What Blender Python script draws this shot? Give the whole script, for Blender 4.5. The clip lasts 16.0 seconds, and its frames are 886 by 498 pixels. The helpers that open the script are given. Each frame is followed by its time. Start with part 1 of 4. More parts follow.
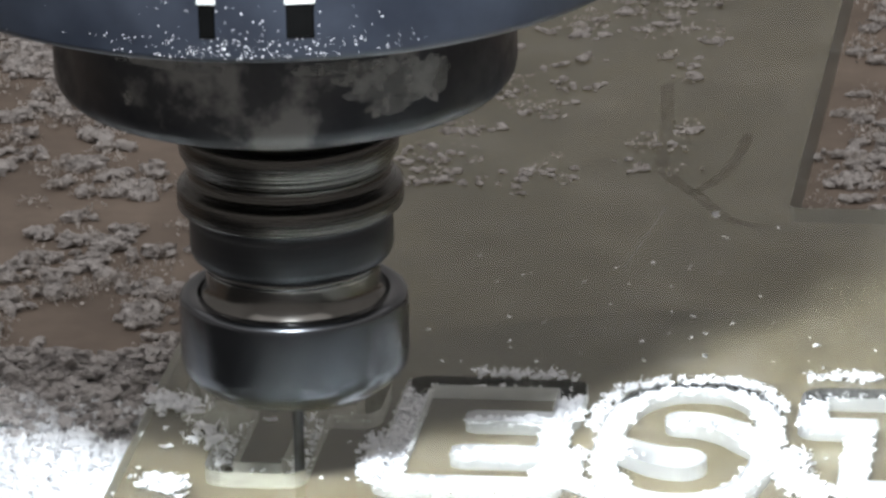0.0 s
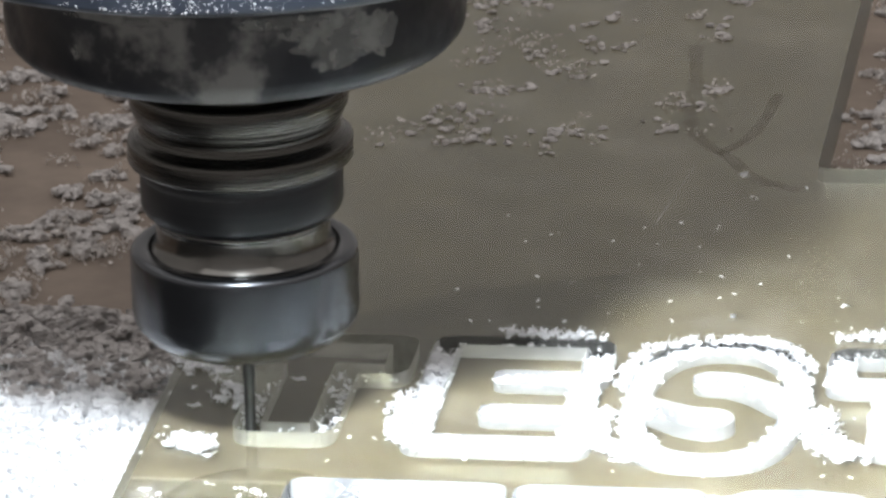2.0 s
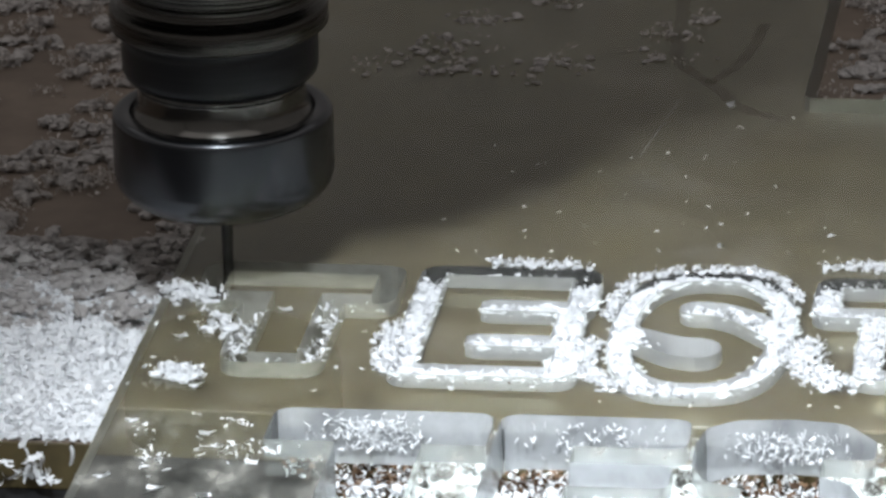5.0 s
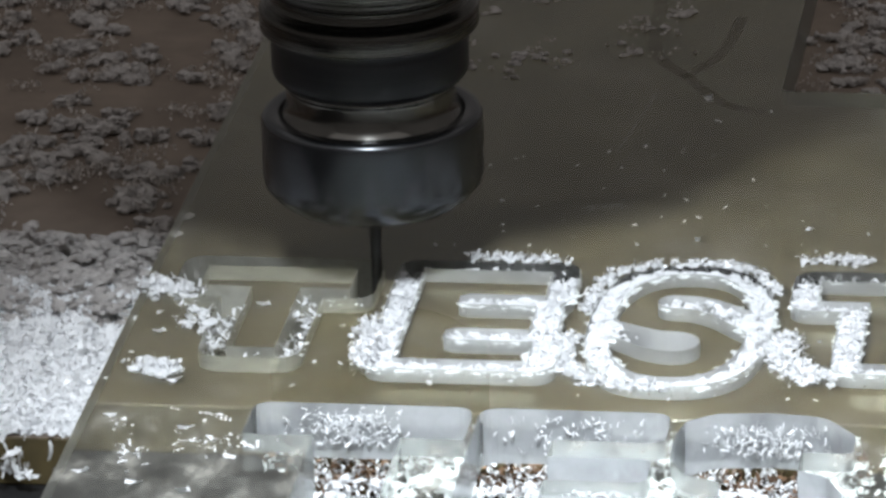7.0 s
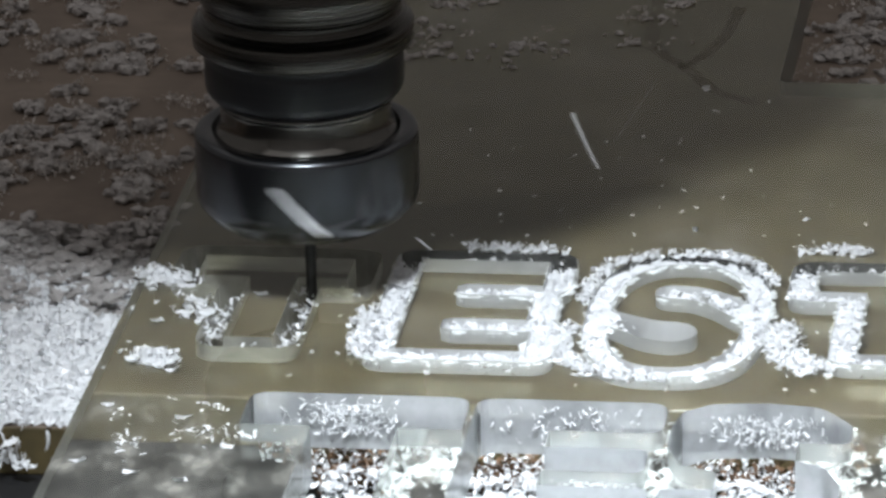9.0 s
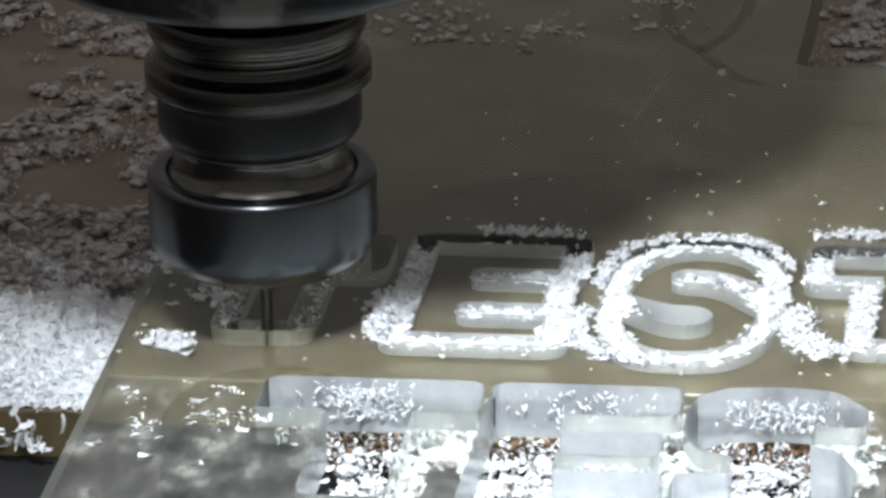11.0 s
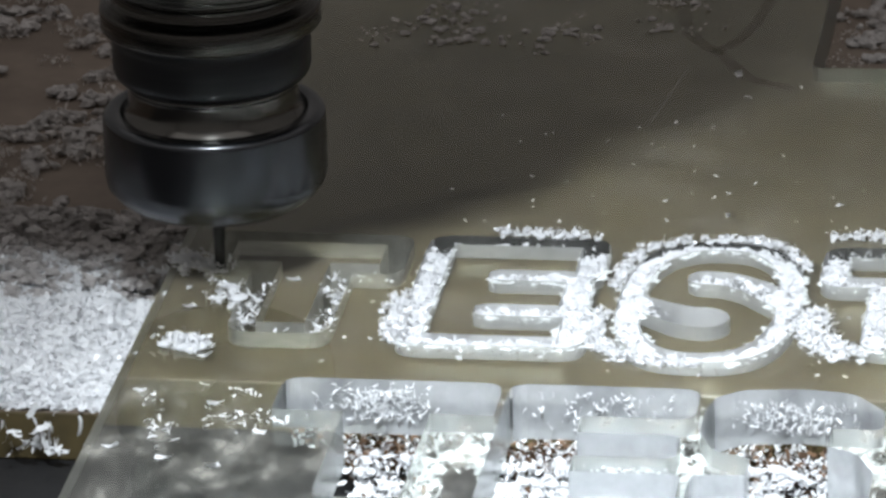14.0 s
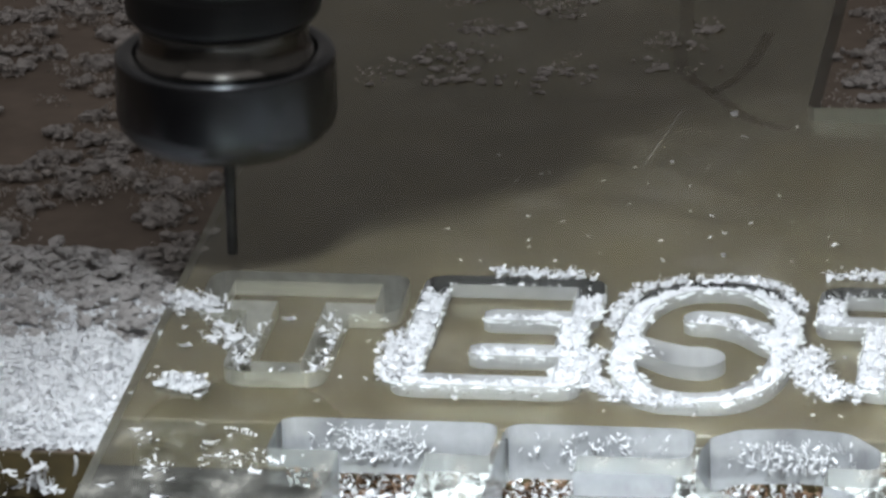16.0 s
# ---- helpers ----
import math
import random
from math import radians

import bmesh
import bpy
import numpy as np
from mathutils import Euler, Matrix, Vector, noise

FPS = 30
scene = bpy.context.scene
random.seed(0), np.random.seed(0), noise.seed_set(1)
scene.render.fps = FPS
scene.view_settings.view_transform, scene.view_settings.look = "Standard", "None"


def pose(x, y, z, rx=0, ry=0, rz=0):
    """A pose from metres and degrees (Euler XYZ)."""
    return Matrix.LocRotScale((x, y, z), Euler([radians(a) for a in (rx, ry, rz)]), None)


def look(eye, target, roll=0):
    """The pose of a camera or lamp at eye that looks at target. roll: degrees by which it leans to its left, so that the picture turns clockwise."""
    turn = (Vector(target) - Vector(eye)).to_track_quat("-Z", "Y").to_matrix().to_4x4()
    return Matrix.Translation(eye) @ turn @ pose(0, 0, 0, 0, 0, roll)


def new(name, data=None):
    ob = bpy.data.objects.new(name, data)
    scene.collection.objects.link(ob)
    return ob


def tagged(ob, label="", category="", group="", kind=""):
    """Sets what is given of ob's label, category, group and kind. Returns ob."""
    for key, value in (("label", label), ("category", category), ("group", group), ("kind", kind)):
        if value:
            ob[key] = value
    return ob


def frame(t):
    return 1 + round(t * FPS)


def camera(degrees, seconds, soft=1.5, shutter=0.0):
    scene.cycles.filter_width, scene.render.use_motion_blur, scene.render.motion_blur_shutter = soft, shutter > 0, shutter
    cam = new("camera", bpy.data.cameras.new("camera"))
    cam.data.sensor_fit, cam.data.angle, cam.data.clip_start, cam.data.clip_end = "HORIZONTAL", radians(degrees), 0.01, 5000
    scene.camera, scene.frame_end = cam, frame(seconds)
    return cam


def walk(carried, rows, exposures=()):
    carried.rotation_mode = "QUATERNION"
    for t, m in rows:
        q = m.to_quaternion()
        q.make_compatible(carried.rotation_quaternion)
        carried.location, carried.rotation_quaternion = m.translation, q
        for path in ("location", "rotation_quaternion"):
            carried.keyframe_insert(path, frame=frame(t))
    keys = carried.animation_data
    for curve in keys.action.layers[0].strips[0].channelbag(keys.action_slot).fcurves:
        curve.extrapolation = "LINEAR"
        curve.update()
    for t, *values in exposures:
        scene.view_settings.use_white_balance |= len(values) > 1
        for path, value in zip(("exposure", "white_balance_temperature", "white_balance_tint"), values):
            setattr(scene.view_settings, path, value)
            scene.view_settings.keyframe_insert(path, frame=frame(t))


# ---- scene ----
# ---- camera ----
MM = 0.001
cam = camera(7.72, 16.0, soft=3.0, shutter=0.5)
EYE = (0.2065, -1.3691, 0.5500)
# seconds, tilt from straight down, lean, turn
TURNS = [
    (0.0, 69.920, -1.488, 8.358), (0.5, 69.926, -1.482, 8.428), (1.0, 69.837, -1.485, 8.535), (1.5, 69.682, -1.478, 8.644),
    (2.0, 69.575, -1.477, 8.631), (2.5, 69.501, -1.484, 8.648), (3.0, 69.399, -1.468, 8.609), (3.5, 69.185, -1.450, 8.507),
    (4.0, 69.051, -1.486, 8.543), (6.5, 68.924, -1.516, 8.377), (7.0, 68.906, -1.529, 8.321), (7.5, 68.906, -1.515, 8.348),
    (8.0, 68.879, -1.505, 8.378), (8.5, 68.833, -1.474, 8.328), (9.0, 68.819, -1.482, 8.300), (11.5, 68.669, -1.510, 8.549),
    (12.0, 68.734, -1.529, 8.655), (12.5, 68.795, -1.483, 8.680), (13.0, 68.837, -1.482, 8.575), (13.5, 68.774, -1.539, 8.487),
    (14.0, 68.701, -1.566, 8.607), (14.5, 68.761, -1.517, 8.635), (15.0, 68.882, -1.520, 8.653), (15.5, 68.994, -1.531, 8.614),
    (16.0, 69.046, -1.531, 8.557)]
walk(cam, [(t, pose(*EYE, tilt, 0, turn) @ pose(0, 0, 0, 0, 0, lean)) for t, tilt, lean, turn in TURNS],
     exposures=[(0.0, 0.98), (0.5, 1.14), (1.5, 1.28), (2.5, 1.04), (3.5, 0.45), (4.0, 0.1), (6.5, -0.22), (9.0, -0.22), (11.5, 0.0), (12.5, -0.05), (14.0, -0.2), (16.0, -0.32)])

# ---- light ----
world = bpy.data.worlds.new("world")
scene.world = world
world.use_nodes = True
world.node_tree.nodes["Background"].inputs["Color"].default_value = (0.75, 0.85, 1.0, 1)
world.node_tree.nodes["Background"].inputs["Strength"].default_value = 0.05


def area_lamp(name, eye, target, sx, sy, watts, colour):
    data = bpy.data.lights.new(name, "AREA")
    data.shape, data.size, data.size_y, data.energy, data.color = "RECTANGLE", sx, sy, watts, colour
    ob = new(name, data)
    ob.matrix_world = look(eye, target)
    return ob


lamp_data = bpy.data.lights.new("work_lamp", "SPOT")
lamp_data.energy, lamp_data.color, lamp_data.shadow_soft_size = 130.0, (0.88, 0.955, 1.02), 0.075
lamp_data.spot_size, lamp_data.spot_blend = radians(21), 1.0
new("work_lamp", lamp_data).matrix_world = look((0.045, -0.76, 1.00), (0.058, -0.115, 0.0))
# unseen area light over nearly the whole room, added to lift the shade
area_lamp("ambient_fill", (0.0, -0.2, 2.55), (0.0, -0.2, 0.0), 5.6, 6.0, 49.0, (1.0, 0.97, 0.965))

# ---- materials ----


def material(name):
    m = bpy.data.materials.new(name)
    m.use_nodes = True
    m.node_tree.nodes.clear()
    return m, m.node_tree


def node(tree, kind, **values):
    n = tree.nodes.new(kind)
    for key, value in values.items():
        n.inputs[key.replace("_", " ")].default_value = value
    return n


def ramp(tree, fac, stops):
    n = tree.nodes.new("ShaderNodeValToRGB")
    el = n.color_ramp.elements
    while len(el) < len(stops):
        el.new(0.5)
    for e, (at, colour) in zip(el, stops):
        e.position = at
        e.color = (*colour, 1) if len(colour) == 3 else colour
    tree.links.new(fac, n.inputs["Fac"])
    return n.outputs["Color"]


def noise_out(tree, scale, detail=5.0, rough=0.6, coords=None):
    n = node(tree, "ShaderNodeTexNoise", Scale=scale, Detail=detail, Roughness=rough)
    tree.links.new(coords if coords else node(tree, "ShaderNodeTexCoord").outputs["Object"], n.inputs["Vector"])
    return n.outputs["Fac"]


def out(tree, shader):
    tree.links.new(shader, node(tree, "ShaderNodeOutputMaterial").inputs["Surface"])


def bump(tree, height, strength, distance):
    b = node(tree, "ShaderNodeBump", Strength=strength, Distance=distance)
    tree.links.new(height, b.inputs["Height"])
    return b.outputs["Normal"]


def plain(name, stops, scale, rough=0.6, metal=0.0, bump_scale=0.0, bump_strength=0.3, bump_distance=0.0005, rough_stops=None, ior=1.5, turned=False):
    m, tree = material(name)
    b = node(tree, "ShaderNodeBsdfPrincipled", Roughness=rough, Metallic=metal, IOR=ior)
    coords = None
    if turned:
        along = node(tree, "ShaderNodeMapping", Scale=(0.0, 0.0, 6.0))
        tree.links.new(node(tree, "ShaderNodeTexCoord").outputs["Object"], along.inputs["Vector"])
        coords = along.outputs[0]
    tree.links.new(ramp(tree, noise_out(tree, scale, coords=coords), stops), b.inputs["Base Color"])
    if rough_stops:
        tree.links.new(ramp(tree, noise_out(tree, scale * 2.3, coords=coords), rough_stops), b.inputs["Roughness"])
    if bump_scale:
        tree.links.new(bump(tree, noise_out(tree, bump_scale), bump_strength, bump_distance), b.inputs["Normal"])
    out(tree, b.outputs[0])
    return m


def grey(v):
    return (v, v, v)


def acrylic_clear():
    """Clear sheet with a thin uneven film of dust and wiped smears."""
    m, tree = material("acrylic_clear")
    g = node(tree, "ShaderNodeBsdfGlass", Color=(0.94, 0.955, 0.93, 1), Roughness=0.02, IOR=1.49)
    d = node(tree, "ShaderNodeBsdfDiffuse", Color=(0.60, 0.58, 0.52, 1))
    smear = ramp(tree, noise_out(tree, 34, 8, 0.72), [(0.36, grey(0.008)), (0.52, grey(0.045)), (0.68, grey(0.15))])
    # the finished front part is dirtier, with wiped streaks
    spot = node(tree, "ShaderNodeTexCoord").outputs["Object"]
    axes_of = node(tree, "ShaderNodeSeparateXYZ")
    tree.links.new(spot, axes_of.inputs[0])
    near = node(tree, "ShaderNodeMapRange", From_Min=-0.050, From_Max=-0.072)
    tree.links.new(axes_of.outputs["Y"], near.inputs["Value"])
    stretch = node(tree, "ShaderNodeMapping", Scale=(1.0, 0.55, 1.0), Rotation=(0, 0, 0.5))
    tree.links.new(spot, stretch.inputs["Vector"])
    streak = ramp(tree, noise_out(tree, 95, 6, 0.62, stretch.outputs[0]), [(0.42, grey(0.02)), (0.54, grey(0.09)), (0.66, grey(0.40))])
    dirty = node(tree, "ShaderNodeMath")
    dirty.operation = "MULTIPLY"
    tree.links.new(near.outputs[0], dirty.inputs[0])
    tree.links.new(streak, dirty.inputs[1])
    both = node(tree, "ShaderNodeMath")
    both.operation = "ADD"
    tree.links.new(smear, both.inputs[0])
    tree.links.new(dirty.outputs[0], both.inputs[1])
    mix = node(tree, "ShaderNodeMixShader")
    tree.links.new(both.outputs[0], mix.inputs["Fac"])
    tree.links.new(g.outputs[0], mix.inputs[1])
    tree.links.new(d.outputs[0], mix.inputs[2])
    out(tree, mix.outputs[0])
    return m


def acrylic_underside():
    """The underside lies on the board with its matt film."""
    m, tree = material("acrylic_underside")
    spot = node(tree, "ShaderNodeTexCoord").outputs["Object"]
    axes_of = node(tree, "ShaderNodeSeparateXYZ")
    tree.links.new(spot, axes_of.inputs[0])
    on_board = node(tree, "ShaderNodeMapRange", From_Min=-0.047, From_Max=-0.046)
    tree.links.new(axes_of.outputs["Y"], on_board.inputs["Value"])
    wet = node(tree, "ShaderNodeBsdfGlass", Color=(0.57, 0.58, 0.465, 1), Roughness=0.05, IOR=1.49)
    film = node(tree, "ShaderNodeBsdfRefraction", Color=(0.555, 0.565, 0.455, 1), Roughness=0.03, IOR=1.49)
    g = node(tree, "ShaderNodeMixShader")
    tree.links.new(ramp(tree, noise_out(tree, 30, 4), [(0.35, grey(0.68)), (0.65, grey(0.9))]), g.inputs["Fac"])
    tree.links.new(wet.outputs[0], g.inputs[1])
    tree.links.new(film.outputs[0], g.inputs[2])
    free = node(tree, "ShaderNodeBsdfGlass", Color=(0.90, 0.93, 0.91, 1), Roughness=0.03, IOR=1.49)
    mix = node(tree, "ShaderNodeMixShader")
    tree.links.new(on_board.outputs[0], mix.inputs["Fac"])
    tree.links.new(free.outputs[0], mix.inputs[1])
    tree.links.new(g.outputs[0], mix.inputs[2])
    out(tree, mix.outputs[0])
    return m


def acrylic_milled(name, low, high, through_share, colour=(0.80, 0.805, 0.81), rough=0.28, grain=140):
    """Milled edge: translucent, satin, greyish white, with fine tool marks."""
    m, tree = material(name)
    g = node(tree, "ShaderNodeBsdfGlass", Color=(0.95, 0.955, 0.955, 1), Roughness=rough, IOR=1.49)
    d = node(tree, "ShaderNodeBsdfDiffuse", Color=(*colour, 1))
    tl = node(tree, "ShaderNodeBsdfTranslucent", Color=(*colour, 1))
    a = node(tree, "ShaderNodeMixShader", Fac=through_share)
    tree.links.new(d.outputs[0], a.inputs[1])
    tree.links.new(tl.outputs[0], a.inputs[2])
    mix = node(tree, "ShaderNodeMixShader")
    tree.links.new(ramp(tree, noise_out(tree, grain, 5, 0.6), [(0.3, grey(low)), (0.7, grey(high))]), mix.inputs["Fac"])
    tree.links.new(g.outputs[0], mix.inputs[1])
    tree.links.new(a.outputs[0], mix.inputs[2])
    out(tree, mix.outputs[0])
    return m


def swarf(name, low, high, through_share=0.4):
    """Chips of milled plastic: matt, letting some light through, each a little different."""
    m, tree = material(name)
    geo = node(tree, "ShaderNodeNewGeometry")
    c = ramp(tree, geo.outputs["Random Per Island"], [(0.0, low), (1.0, high)])
    d, tl = node(tree, "ShaderNodeBsdfDiffuse"), node(tree, "ShaderNodeBsdfTranslucent")
    gl = node(tree, "ShaderNodeBsdfGlossy", Roughness=0.35)
    a, mix = node(tree, "ShaderNodeMixShader", Fac=through_share), node(tree, "ShaderNodeMixShader", Fac=0.06)
    tree.links.new(c, d.inputs["Color"])
    tree.links.new(c, tl.inputs["Color"])
    tree.links.new(d.outputs[0], a.inputs[1])
    tree.links.new(tl.outputs[0], a.inputs[2])
    tree.links.new(a.outputs[0], mix.inputs[1])
    tree.links.new(gl.outputs[0], mix.inputs[2])
    out(tree, mix.outputs[0])
    return m


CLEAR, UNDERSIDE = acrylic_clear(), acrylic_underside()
MILLED = acrylic_milled("acrylic_milled", 0.50, 0.70, 0.5)
MILLED_FRESH = acrylic_milled("acrylic_freshly_milled", 0.28, 0.46, 0.55, (0.82, 0.81, 0.73), 0.12)
MILLED_FLOOR = acrylic_milled("acrylic_channel_floor", 0.08, 0.24, 0.5, (0.80, 0.80, 0.76), 0.04, 70)
# cut-out walls with light put into the colour: paler facing front, greyer elsewhere
MILLED_LIT = acrylic_milled("acrylic_lit_cut", 0.42, 0.82, 0.35, (0.64, 0.66, 0.685), 0.2, 75)
MILLED_SHADED = acrylic_milled("acrylic_shaded_cut", 0.14, 0.34, 0.5, (0.52, 0.56, 0.58), 0.15, 90)
SAWN = acrylic_milled("acrylic_sawn_edge", 0.06, 0.14, 0.35, (0.62, 0.63, 0.52))
CHIP = swarf("acrylic_chips", (0.87, 0.88, 0.895), (0.95, 0.955, 0.97), 0.22)
CHIP_DUSTY = swarf("dusty_chips", (0.42, 0.38, 0.35), (0.74, 0.70, 0.67), 0.3)
CHIP_BROWN = swarf("brown_chips", (0.05, 0.028, 0.016), (0.20, 0.12, 0.07), 0.1)
BOARD = plain("spoilboard", [(0.3, (0.115, 0.088, 0.068)), (0.5, (0.155, 0.120, 0.094)), (0.7, (0.205, 0.162, 0.128))], 38, 0.75, bump_scale=260, bump_strength=0.15, bump_distance=0.0004)
BOARD_EDGE = plain("board_edge", [(0.3, (0.045, 0.033, 0.011)), (0.7, (0.085, 0.062, 0.022))], 120, 0.7, bump_scale=700)
BED = plain("machine_bed", [(0.35, (0.006, 0.006, 0.007)), (0.7, (0.018, 0.018, 0.019))], 60, 0.6, bump_scale=400)
STEEL = plain("polished_steel", [(0.3, (0.13, 0.126, 0.118)), (0.7, (0.18, 0.173, 0.162))], 60, 0.14, 1.0, rough_stops=[(0.3, grey(0.12)), (0.7, grey(0.19))], turned=True)
STEEL_DARK = plain("blued_steel", [(0.3, (0.078, 0.081, 0.088)), (0.7, (0.096, 0.100, 0.107))], 70, 0.2, 1.0, rough_stops=[(0.3, grey(0.235)), (0.7, grey(0.265))], turned=True)
STEEL_MID = plain("ground_steel", [(0.3, (0.062, 0.059, 0.054)), (0.7, (0.098, 0.093, 0.085))], 90, 0.25, 1.0, rough_stops=[(0.3, grey(0.2)), (0.7, grey(0.34))], turned=True)
CAP = plain("black_anodised", [(0.44, (0.014, 0.016, 0.020)), (0.53, (0.030, 0.031, 0.034)), (0.60, (0.19, 0.185, 0.175))], 30, 0.35, 0.2, bump_scale=500, bump_strength=0.1, rough_stops=[(0.4, grey(0.28)), (0.7, grey(0.7))])
HOUSING = plain("dark_blue_black_paint", [(0.35, (0.016, 0.020, 0.030)), (0.7, (0.035, 0.042, 0.058))], 50, 0.4, bump_scale=300, bump_strength=0.1)
STEEL_BLACK = plain("blackened_steel", [(0.3, (0.018, 0.019, 0.021)), (0.7, (0.030, 0.031, 0.033))], 80, 0.4, 0.6, rough_stops=[(0.3, grey(0.36)), (0.7, grey(0.46))], turned=True)
CARBIDE = plain("carbide", [(0.3, grey(0.045)), (0.7, grey(0.09))], 200, 0.4, 0.9)
SLOT = plain("slot_black", [(0.3, grey(0.003)), (0.7, grey(0.006))], 50, 1.0, ior=1.02)
WHITE = plain("white_plastic", [(0.3, grey(0.7)), (0.7, grey(0.8))], 50, 0.5)
WALL = plain("workshop_paint", [(0.35, (0.62, 0.615, 0.61)), (0.7, (0.70, 0.69, 0.68))], 1.5, 0.8, bump_scale=60, bump_strength=0.1)


def faint(name, colour, share):
    """A mark so thin that the sheet shows through it."""
    m, tree = material(name)
    d, clear = node(tree, "ShaderNodeBsdfDiffuse", Color=(*colour, 1)), node(tree, "ShaderNodeBsdfTransparent")
    mix = node(tree, "ShaderNodeMixShader")
    tree.links.new(ramp(tree, noise_out(tree, 160), [(0.35, grey(share * 0.4)), (0.65, grey(share))]), mix.inputs["Fac"])
    tree.links.new(clear.outputs[0], mix.inputs[1])
    tree.links.new(d.outputs[0], mix.inputs[2])
    out(tree, mix.outputs[0])
    return m


SCUFF = faint("grey_scuff", (0.30, 0.295, 0.28), 0.75)
SCRATCH, STAIN = faint("scratch_white", (0.6, 0.6, 0.58), 0.75), faint("dark_oily_mark", (0.03, 0.028, 0.024), 0.17)


# ---- building helpers ----
def mesh_of(name, bm, *materials, smooth=False):
    me = bpy.data.meshes.new(name)
    if smooth:
        for f in bm.faces:
            f.smooth = True
    bm.to_mesh(me)
    bm.free()
    for m in materials:
        me.materials.append(m)
    return me


def part(name, bm, mat, parent, label="", smooth=False):
    ob = new(name, mesh_of(name, bm, mat, smooth=smooth))
    ob.parent = parent
    return tagged(ob, label)


def box(x0, x1, y0, y1, z0, z1, bevel=0.0, segments=2):
    bm = bmesh.new()
    bmesh.ops.create_cube(bm, size=1, matrix=Matrix.LocRotScale(((x0 + x1) / 2, (y0 + y1) / 2, (z0 + z1) / 2), None, (x1 - x0, y1 - y0, z1 - z0)))
    if bevel:
        bmesh.ops.bevel(bm, geom=bm.edges[:], offset=bevel, segments=segments, affect="EDGES", profile=0.5)
    return bm


def lathe(profile, steps=96):
    """Turns (radius, height) pairs in millimetres about the z axis; sharp corners keep a narrow band."""
    bm = bmesh.new()
    rings = []
    for r, h in profile:
        if r < 1e-6:
            rings.append([bm.verts.new((0, 0, h * MM))])
        else:
            rings.append([bm.verts.new((r * MM * math.cos(a), r * MM * math.sin(a), h * MM)) for a in (2 * math.pi * i / steps for i in range(steps))])
    for lo, hi in zip(rings, rings[1:]):
        for i in range(steps):
            j = (i + 1) % steps
            if len(lo) == 1:
                bm.faces.new((lo[0], hi[j], hi[i]))
            elif len(hi) == 1:
                bm.faces.new((lo[i], lo[j], hi[0]))
            else:
                bm.faces.new((lo[i], lo[j], hi[j], hi[i]))
    bmesh.ops.recalc_face_normals(bm, faces=bm.faces[:])
    return bm


def soft(profile, r=0.35):
    """The profile with each corner cut to two points, so that smooth shading keeps crisp edges."""
    res = [profile[0]]
    for a, b, c in zip(profile, profile[1:], profile[2:]):
        for p in (a, c):
            d = math.hypot(p[0] - b[0], p[1] - b[1])
            k = min(r, d * 0.3) / max(d, 1e-9)
            res.append((b[0] + (p[0] - b[0]) * k, b[1] + (p[1] - b[1]) * k))
    return res + [profile[-1]]


def rounded(points, radii, steps=6):
    """A closed outline through the corners, each rounded with its radius."""
    res, n = [], len(points)
    for i, b in enumerate(points):
        r = radii[i] if isinstance(radii, (list, tuple)) else radii
        b = Vector(b)
        u, v = (Vector(points[i - 1]) - b), (Vector(points[(i + 1) % n]) - b)
        lu, lv = u.length, v.length
        u, v = u / lu, v / lv
        ang = math.acos(max(-1, min(1, u.dot(v))))
        cut = min(r / math.tan(ang / 2), lu * 0.49, lv * 0.49)
        if r < 0.05:
            res.append(tuple(b))
            continue
        for k in range(steps + 1):
            w = k / steps
            res.append(tuple((b + u * cut) * (1 - w) ** 2 + b * 2 * w * (1 - w) + (b + v * cut) * w * w))
    return res


def outward(points, d):
    """The outline moved outwards by d; corners keep their sharpness."""
    n = len(points)
    area = sum(points[i - 1][0] * points[i][1] - points[i][0] * points[i - 1][1] for i in range(n))
    s = 1 if area > 0 else -1
    res = []
    for i in range(n):
        a, b, c = Vector(points[i - 1]), Vector(points[i]), Vector(points[(i + 1) % n])
        n1 = Vector(((b - a).y, -(b - a).x)).normalized() * s
        n2 = Vector(((c - b).y, -(c - b).x)).normalized() * s
        m = (n1 + n2) / max(1e-6, 1 + n1.dot(n2))
        res.append(tuple(b + m * d))
    return res


def stroke(line, width):
    """The outline of a line of that width with flat ends."""
    left, right = [], []
    pts = [Vector(p) for p in line]
    for i, p in enumerate(pts):
        t = (pts[min(i + 1, len(pts) - 1)] - pts[max(i - 1, 0)]).normalized()
        nrm = Vector((-t.y, t.x)) * width / 2
        left.append(tuple(p + nrm))
        right.append(tuple(p - nrm))
    return left + right[::-1]


def spline(points, per=6):
    """A smooth open line through the points."""
    p = [Vector(q) for q in points]
    p = [2 * p[0] - p[1]] + p + [2 * p[-1] - p[-2]]
    res = []
    for i in range(1, len(p) - 2):
        for k in range(per):
            t = k / per
            a, b, c, d = p[i - 1:i + 3]
            res.append(tuple(0.5 * ((2 * b) + (c - a) * t + (2 * a - 5 * b + 4 * c - d) * t * t + (3 * b - a - 3 * c + d) * t ** 3)))
    return res + [tuple(p[-2])]


